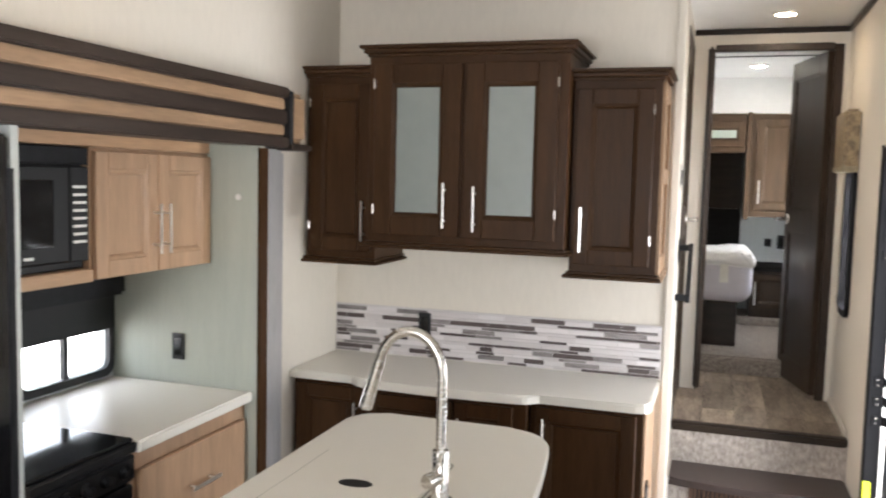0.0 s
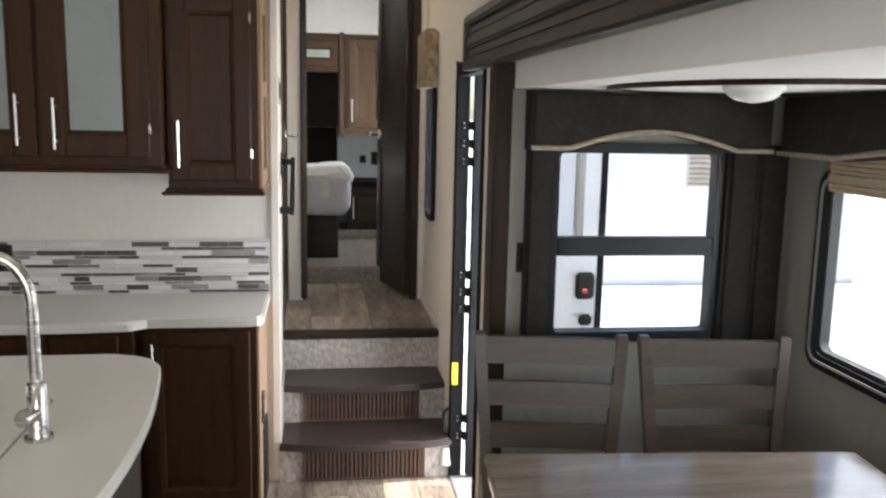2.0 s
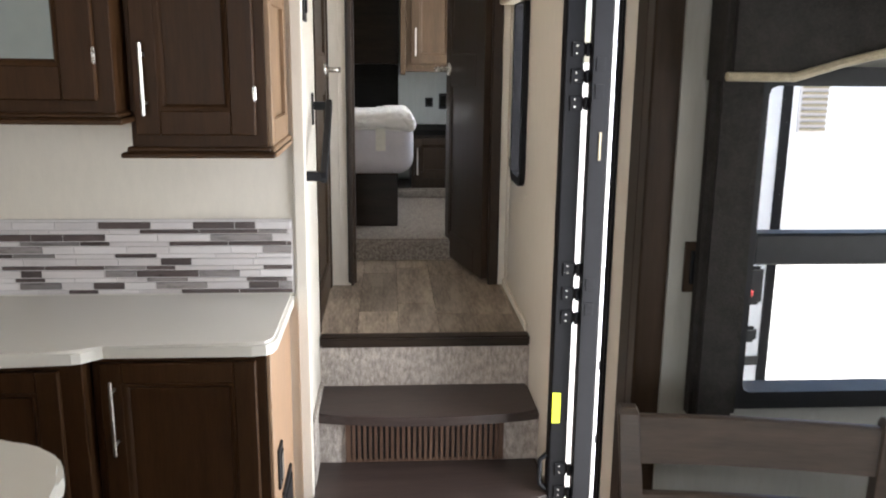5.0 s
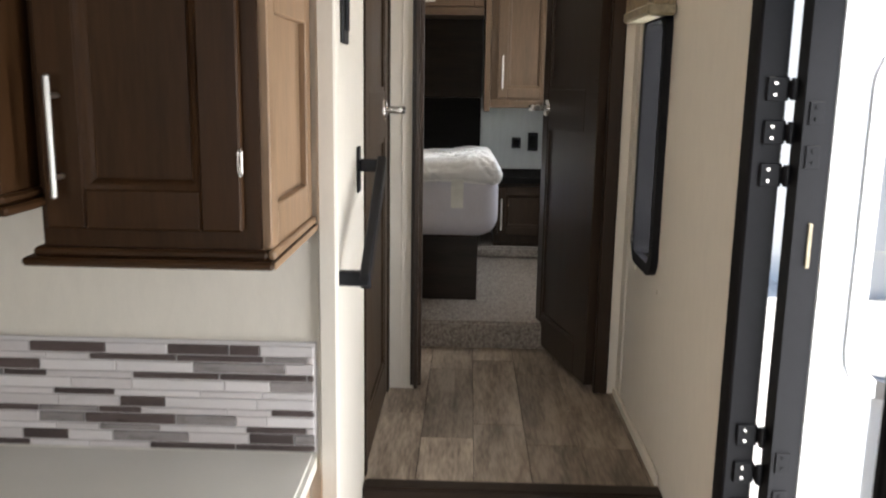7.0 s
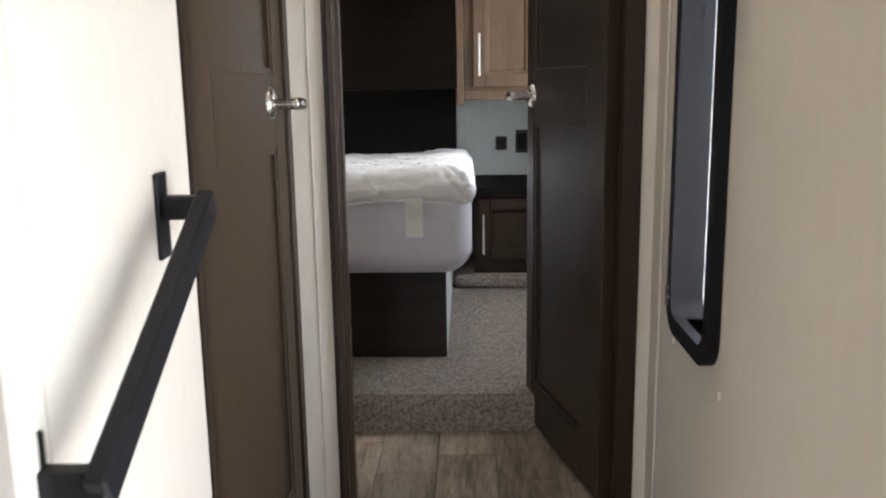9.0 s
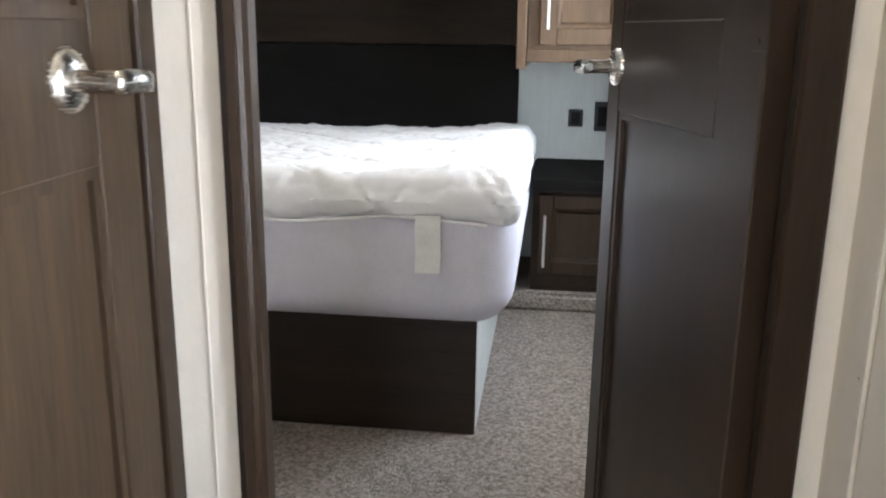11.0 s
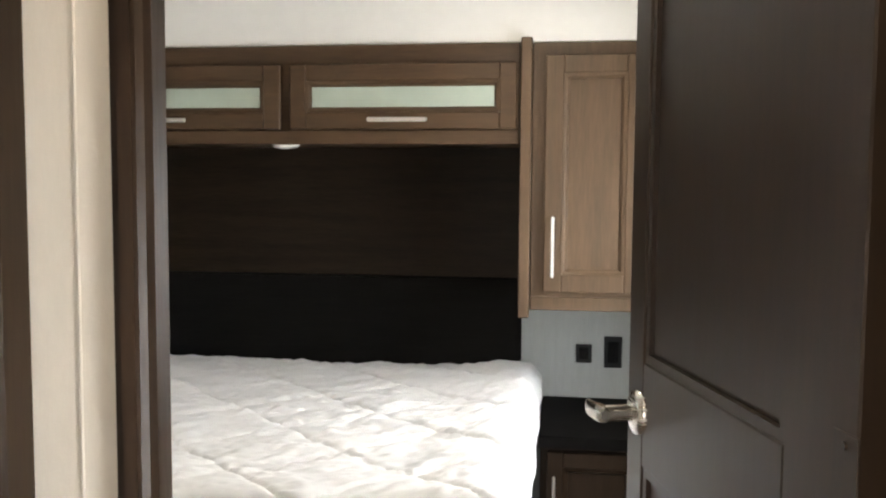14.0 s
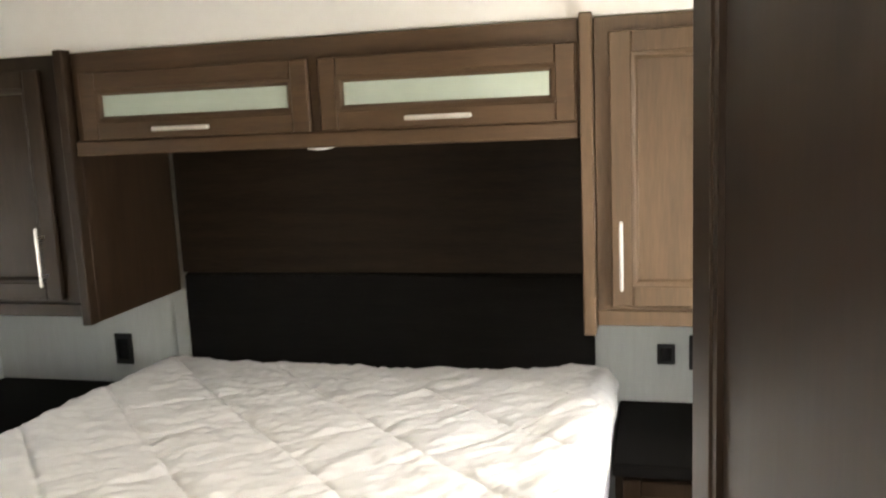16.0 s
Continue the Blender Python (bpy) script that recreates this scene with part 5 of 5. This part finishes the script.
def quilt(w, f):
    """Puckered diamond quilting, with folds hanging down the sides."""
    x, y = w.x - BC, w.y - MY0
    out = w.copy()
    a, c = (x + y) / 0.36, (x - y) / 0.36
    seam = min(abs(a - round(a)), abs(c - round(c)))
    stitch = -0.0055 * math.exp(-(seam / 0.022) ** 2)
    puff = min(1.0, seam * 4)
    s, q = x * 0.83 + y * 0.55, -x * 0.55 + y * 0.83
    wr = noise.noise(Vector((s * 13, q * 24, 0.3))) * 0.0060 + noise.noise(Vector((s * 24, q * 46, 2.0))) * 0.0045 + noise.noise(Vector((x * 5, y * 5, 4.0))) * 0.006
    wr += 0.006 * abs(noise.noise(Vector((s * 11, q * 30, 7.0)))) + 0.006 * abs(noise.noise(Vector((s * 28, q * 54, 9.0)))) + 1.15 * stitch
    sag = -0.026 * (1 - min(1, abs(x) / 0.75) ** 4) * min(1, y / 0.3) + 0.010 * math.exp(-((f[0] - 0.93) / 0.05) ** 2)
    ends = max(0.0, 1 - min(f[0], 1 - f[0], f[1]) / 0.055)
    sag -= 0.024 * ends * ends
    if f[2] > 0.5:
        out.z += 0.003 * puff + wr + sag + 0.012
    out.z -= DROP * f[1]
    edge = max(0.0, 1 - f[2] * 1.6)
    out.y -= (0.008 * puff + 0.006 * noise.noise(Vector((x * 14, f[2] * 3, 1.0)))) * (f[1] < 0.02)
    if f[1] < 0.02:
        out.y += 0.006 * math.sin(x * 21) * edge
        out.z += 0.008 * math.sin(x * 13 + 1) * edge
    if f[1] < 0.02:
        d1, d2 = (x + w.z) / 0.24, (x - w.z) / 0.24
        out.y += 0.006 * math.exp(-(min(abs(d1 - round(d1)), abs(d2 - round(d2))) / 0.04) ** 2)
    if f[0] > 0.98:
        out.x += 0.010 * math.sin(y * 17) * edge
    return out


cover = thing("mattress_pad", (BC, 2.1, 1.18), "white quilted mattress pad with loose puckered edge", "mattress pad")
part("quilting", soft_slab(MX0 - 0.004, MX1 + 0.006, MY0 - 0.008, MY1, 1.175, 1.262, 0.042, 230, 220, 10, quilt), SHEET, cover, smooth=True)
hem = [(MX0 + 0.10 + (MX1 - MX0 - 0.16) * k / 40, MY0 - 0.010 - 0.003 * math.sin(k * 0.9), 1.181 + 0.008 * math.sin((MX0 + 0.10 + (MX1 - MX0 - 0.16) * k / 40 - BC) * 13 + 1)) for k in range(41)]
hem += [(MX1 + 0.002, MY0 + 0.02, 1.182), (MX1 + 0.010, MY0 + 0.06, 1.182)]
hem += [(MX1 + 0.010, MY0 + 0.06 + (MY1 - MY0 - 0.1) * k / 30, 1.181 - DROP * k / 30) for k in range(1, 31)]
part("hem", tube(hem[:41], 0.003, 8), SHEET, cover, smooth=True)
tag = thing("care_tag", (0.20, 1.365, 1.07), "white fabric care tag hanging from the mattress pad", "tag")
bm = bmesh.new()
pts = []
for k in range(9):
    z = 1.195 - 0.115 * k / 8
    off = 0.004 * math.sin(k * 0.9)
    pts.append((z, MY0 - 0.013 - off))
vs = [[bm.verts.new((x, y, z)) for x in (0.186, 0.211, 0.236)] for k, (z, y) in enumerate(pts)]
for a, c in zip(vs, vs[1:]):
    for i in range(2):
        bm.faces.new((a[i], a[i + 1], c[i + 1], c[i]))
ex = bmesh.ops.extrude_face_region(bm, geom=bm.faces[:])
bmesh.ops.translate(bm, verts=[v for v in ex["geom"] if isinstance(v, bmesh.types.BMVert)], vec=(0, -0.002, 0))
part("cloth", bm, TAG, tag, smooth=True)

hb = thing("headboard", (BC, 2.85, 0.7), "black padded headboard behind the mattress", "headboard")
part("board", box(-1.03, 0.318, 2.838, 2.879, 0.75, 1.492, 0.006, seg=2), HEADB, hb)
wp = thing("wall_panel", (BC, 2.86, 1.5), "dark walnut wall panel above the headboard", "wall panel")
part("board", box(-1.04, 0.322, 2.850, 2.879, 1.493, 1.930, 0.002), PANELWOOD, wp)

ov = thing("overhead_cabinet", (BC, 2.6, 1.91), "brown wooden overhead cabinet with two frosted lift-up doors", "cabinet")
part("body", box(-1.045, 0.322, 2.40, 2.849, 1.932, 2.185, 0.002), ASH_H, ov)
part("face_rail", box(-1.045, 0.322, 2.385, 2.3995, 1.908, 1.948, 0.003), ASH_H, ov)
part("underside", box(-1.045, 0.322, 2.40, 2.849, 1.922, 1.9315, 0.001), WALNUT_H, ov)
F = facing((0, 2.3995, 0), "-y")
for a, c, h0 in ((-1.014, -0.352, -0.785), (-0.323, 0.316, -0.094)):
    dd = cab_door(ov, F, a, c, 1.950, 2.130, ASH_H, FROSTLIGHT, 0.047)
    lying_pull(dd, F, h0, h0 + 0.167, 1.974)
solid("ceiling_bulkhead", box(-1.83, 0.925, 2.412, 2.879, 2.187, 2.4395, 0.002), CEIL, "white bulkhead between the bedroom cabinets and ceiling", "bulkhead", "structure")
puck = thing("puck_light", (-0.363, 2.47, 1.92), "white puck light under the overhead cabinet", "puck light")
part("rim", disc((-0.363, 2.47, 1.921), (0, 0, -1), 0.047, 0.008, 28), WHITEP, puck, smooth=True)
part("lens", tube([(-0.363, 2.47, 1.913), (-0.363, 2.47, 1.903), (-0.363, 2.47, 1.899)], [0.042, 0.034, 0.012], 28), WHITEP, puck, smooth=True)


def wardrobe(x0, x1, door, handle, wood, label, post):
    o = thing("bedside_wardrobe", ((x0 + x1) / 2, 2.4, 1.45), label, "cabinet", "bedside wardrobes")
    part("body", box(x0, x1, 2.405, 2.879, 1.452, 2.185, 0.002), wood, o)
    F = facing((0, 2.404, 0), "-y")
    cab_door(o, F, door[0], door[1], 1.503, 2.149, wood, None, 0.05, handle)
    part("face_post", box(post[0], post[1], 2.372, 2.411, 1.432, 2.195, 0.003), wood, o)
    part("niche_side", box(post[0] + 0.001, post[1] - 0.001, 2.4115, 2.849, 1.434, 2.186, 0.002), wood, o)
    part("bottom_rail", box(x0, x1, 2.395, 2.4045, 1.452, 1.49, 0.002), wood, o)
    return o


# one wood in two tones: right lightened as window-lit, left dark as shaded
wardrobe(0.358, 0.928, (0.393, 0.661), (0.418, 1.546, 1.713), ASH_LIT, "wooden bedside wall cabinet with bar handle, brown lightened for window light", (0.326, 0.356))
wardrobe(-1.82, -1.082, (-1.45, -1.145), (-1.185, 1.545, 1.715), ESPRESSO, "wooden bedside wall cabinet with bar handle, in a shade-dark brown", (-1.080, -1.050))


LEDGE = BED_Z + 0.058
solid("floor_ledge", box(0.305, 0.929, 2.405, 2.879, BED_Z, LEDGE, 0.012, seg=3), CARPET, "carpeted raised ledge under the nightstand", "floor", "structure")
solid("floor_ledge_far", box(-1.839, -1.03, 2.36, 2.879, BED_Z, LEDGE, 0.012, seg=3), CARPET, "carpeted raised ledge under the far nightstand", "floor", "structure")


def nightstand(x0, x1, door, handle, label, top_outline):
    o = thing("nightstand", ((x0 + x1) / 2, 2.6, LEDGE), label, "nightstand", "nightstands")
    part("body", box(x0, x1, 2.44, 2.879, LEDGE + 0.02, 1.062, 0.002), ESPRESSO, o)
    part("top", prism(top_outline, 1.063, 1.095, 0.006), HEADB, o, "black-brown top")
    F = facing((0, 2.4395, 0), "-y")
    cab_door(o, F, door[0], door[1], 0.785, 1.045, ESPRESSO, None, 0.045, handle)
    part("plinth", box(x0, x1, 2.45, 2.46, LEDGE, LEDGE + 0.02, 0), ESPRESSO, o)
    return o


nightstand(0.392, 0.928, (0.412, 0.69), (0.432, 0.815, 0.985), "dark brown nightstand with a framed door", [(0.388, 2.40), (0.62, 2.40), (0.928, 2.40), (0.928, 2.879), (0.388, 2.879)])
nightstand(-1.83, -1.125, (-1.5, -1.2), (-1.23, 0.815, 0.985), "dark brown nightstand with an angled top", [(-1.83, 2.35), (-1.45, 2.38), (-1.122, 2.52), (-1.122, 2.879), (-1.83, 2.879)])
outlet((0.525, 2.879, 1.243), "-y", 0.052, 0.062, "small black switch above the nightstand")
outlet((0.620, 2.879, 1.250), "-y", 0.058, 0.105, "black outlet above the nightstand")
outlet((-1.315, 2.879, 1.215), "-y", 0.068, 0.11, "black outlet above the nightstand")
solid("trim_head_corner", box(-1.095, -1.040, 2.862, 2.879, 0.7, 1.432, 0.004), GREYWALL, "pale strip beside the headboard", "trim", "structure")

for name, F, u0, u1, v0, v1 in (("window_bedroom", facing((0.93, 0, 0), "-x"), -2.20, -1.45, 1.36, 1.92), ("window_bedroom_far", facing((-1.84, 0, 0), "+x"), 1.3, 2.2, 1.15, 1.85), ("window_rear", facing((0, -6.0, 0), "+y"), -0.5, 1.3, 0.9, 2.0)):
    w = thing(name, tuple(F.translation), "black-framed caravan window", "window", kind="structure")
    part("window_frame", ring(rounded(u0 - 0.03, u1 + 0.03, v0 - 0.03, v1 + 0.03, 0.05), rounded(u0 + 0.02, u1 - 0.02, v0 + 0.02, v1 - 0.02, 0.04), -0.02, 0.02, None, F), BLACK, w, smooth=True)
    pane = part("pane", turn_box(F, u0, u1, v0, v1, -0.03, -0.026, 0), CLEAR, w)
    pane.visible_shadow = False

# ---- outside ----
solid("ground", box(-400, 400, -400, 400, -1.0, -0.9, 0), CONCRETE, "pale sunlit gravel ground reaching the horizon", "ground", "structure")
solid("lawn", box(30, 90, -60, 60, -0.899, -0.88, 0), GRASS, "strip of sunlit mown grass beyond the gravel", "grass", "stuff")
# unseen overhang, added only to stop sun patches in hall and bedroom
solid("trailer_roof_eave", box(RX + 0.0705, 1.30, -0.10, 3.0, 2.57, 2.61, 0.01), TRAILER, "added unseen white board that keeps sun out of the hall and bedroom windows", "roof", "structure")
solid("trailer_shell_roof", box(-2.1, RX + 0.07, -6.12, 3.0, 2.56, 2.62, 0), TRAILER, "white trailer roof", "roof", "structure")
nb = thing("neighbour_trailer", (8.5, 9.2, -0.9), "white travel trailer parked on the gravel outside", "trailer")
part("body", box(4.2, 13.0, 8.0, 10.4, -0.4, 2.9, 0.1, seg=3), TRAILER, nb)
part("skirt", box(4.3, 12.9, 8.1, 10.3, -0.9, -0.401, 0.0), TRAILER, nb)
nv = part("vent", box(5.62, 6.0, 7.96, 7.999, 0.6, 1.6, 0.01), GROUT, nb, "tan louvred vent")
for k in range(12):
    part("louvre", box(5.64, 5.98, 7.93, 7.96, 0.64 + k * 0.078, 0.675 + k * 0.078, 0.003), PIPING, nv)

# ---- small pieces ----
rng = random.Random(5)
shapes = {}
z = CT + 0.004
for row, h in enumerate((0.011, 0.0195, 0.011, 0.0195, 0.011, 0.0195, 0.011, 0.0195, 0.011, 0.0195, 0.011, 0.0195)):
    x = -1.524 - rng.random() * 0.08
    while x < -0.04:
        L = rng.choice((0.06, 0.09, 0.12, 0.15, 0.18) if h > 0.015 else (0.085, 0.12, 0.17))
        a, c = max(x, -1.522), min(x + L, -0.036)
        if c - a > 0.01:
            r = rng.random()
            m = TILE_D if r < 0.27 else TILE_M if r < 0.38 else TILE_L if r < 0.7 else TILE_W
            key = (round(c - a, 3), h, m.name)
            if key in shapes:
                ob = new("tile", shapes[key])
                ob.parent = splash
            else:
                ob = part("tile", box(-(c - a) / 2 + 0.0012, (c - a) / 2 - 0.0012, -0.004, 0, 0, h, 0.001), m, splash, local=True)
                shapes[key] = ob.data
            ob.location = ((a + c) / 2, HUTCH_Y - 0.0055, z)
        x += L
    z += h + 0.0028

planks(hall_floor, HX0 - 0.02, HX1, 0.03, 1.165, HALL_Z - 0.004, 0.152, 0.60, seed=3)
planks(floor, -1.53, RX - 0.001, -5.9, -0.47, 0.0, 0.152, 0.92, seed=4)
planks(floor, RX + 0.001, DX - 0.01, -4.4, DY - 0.005, 0.0, 0.152, 0.92, seed=6)
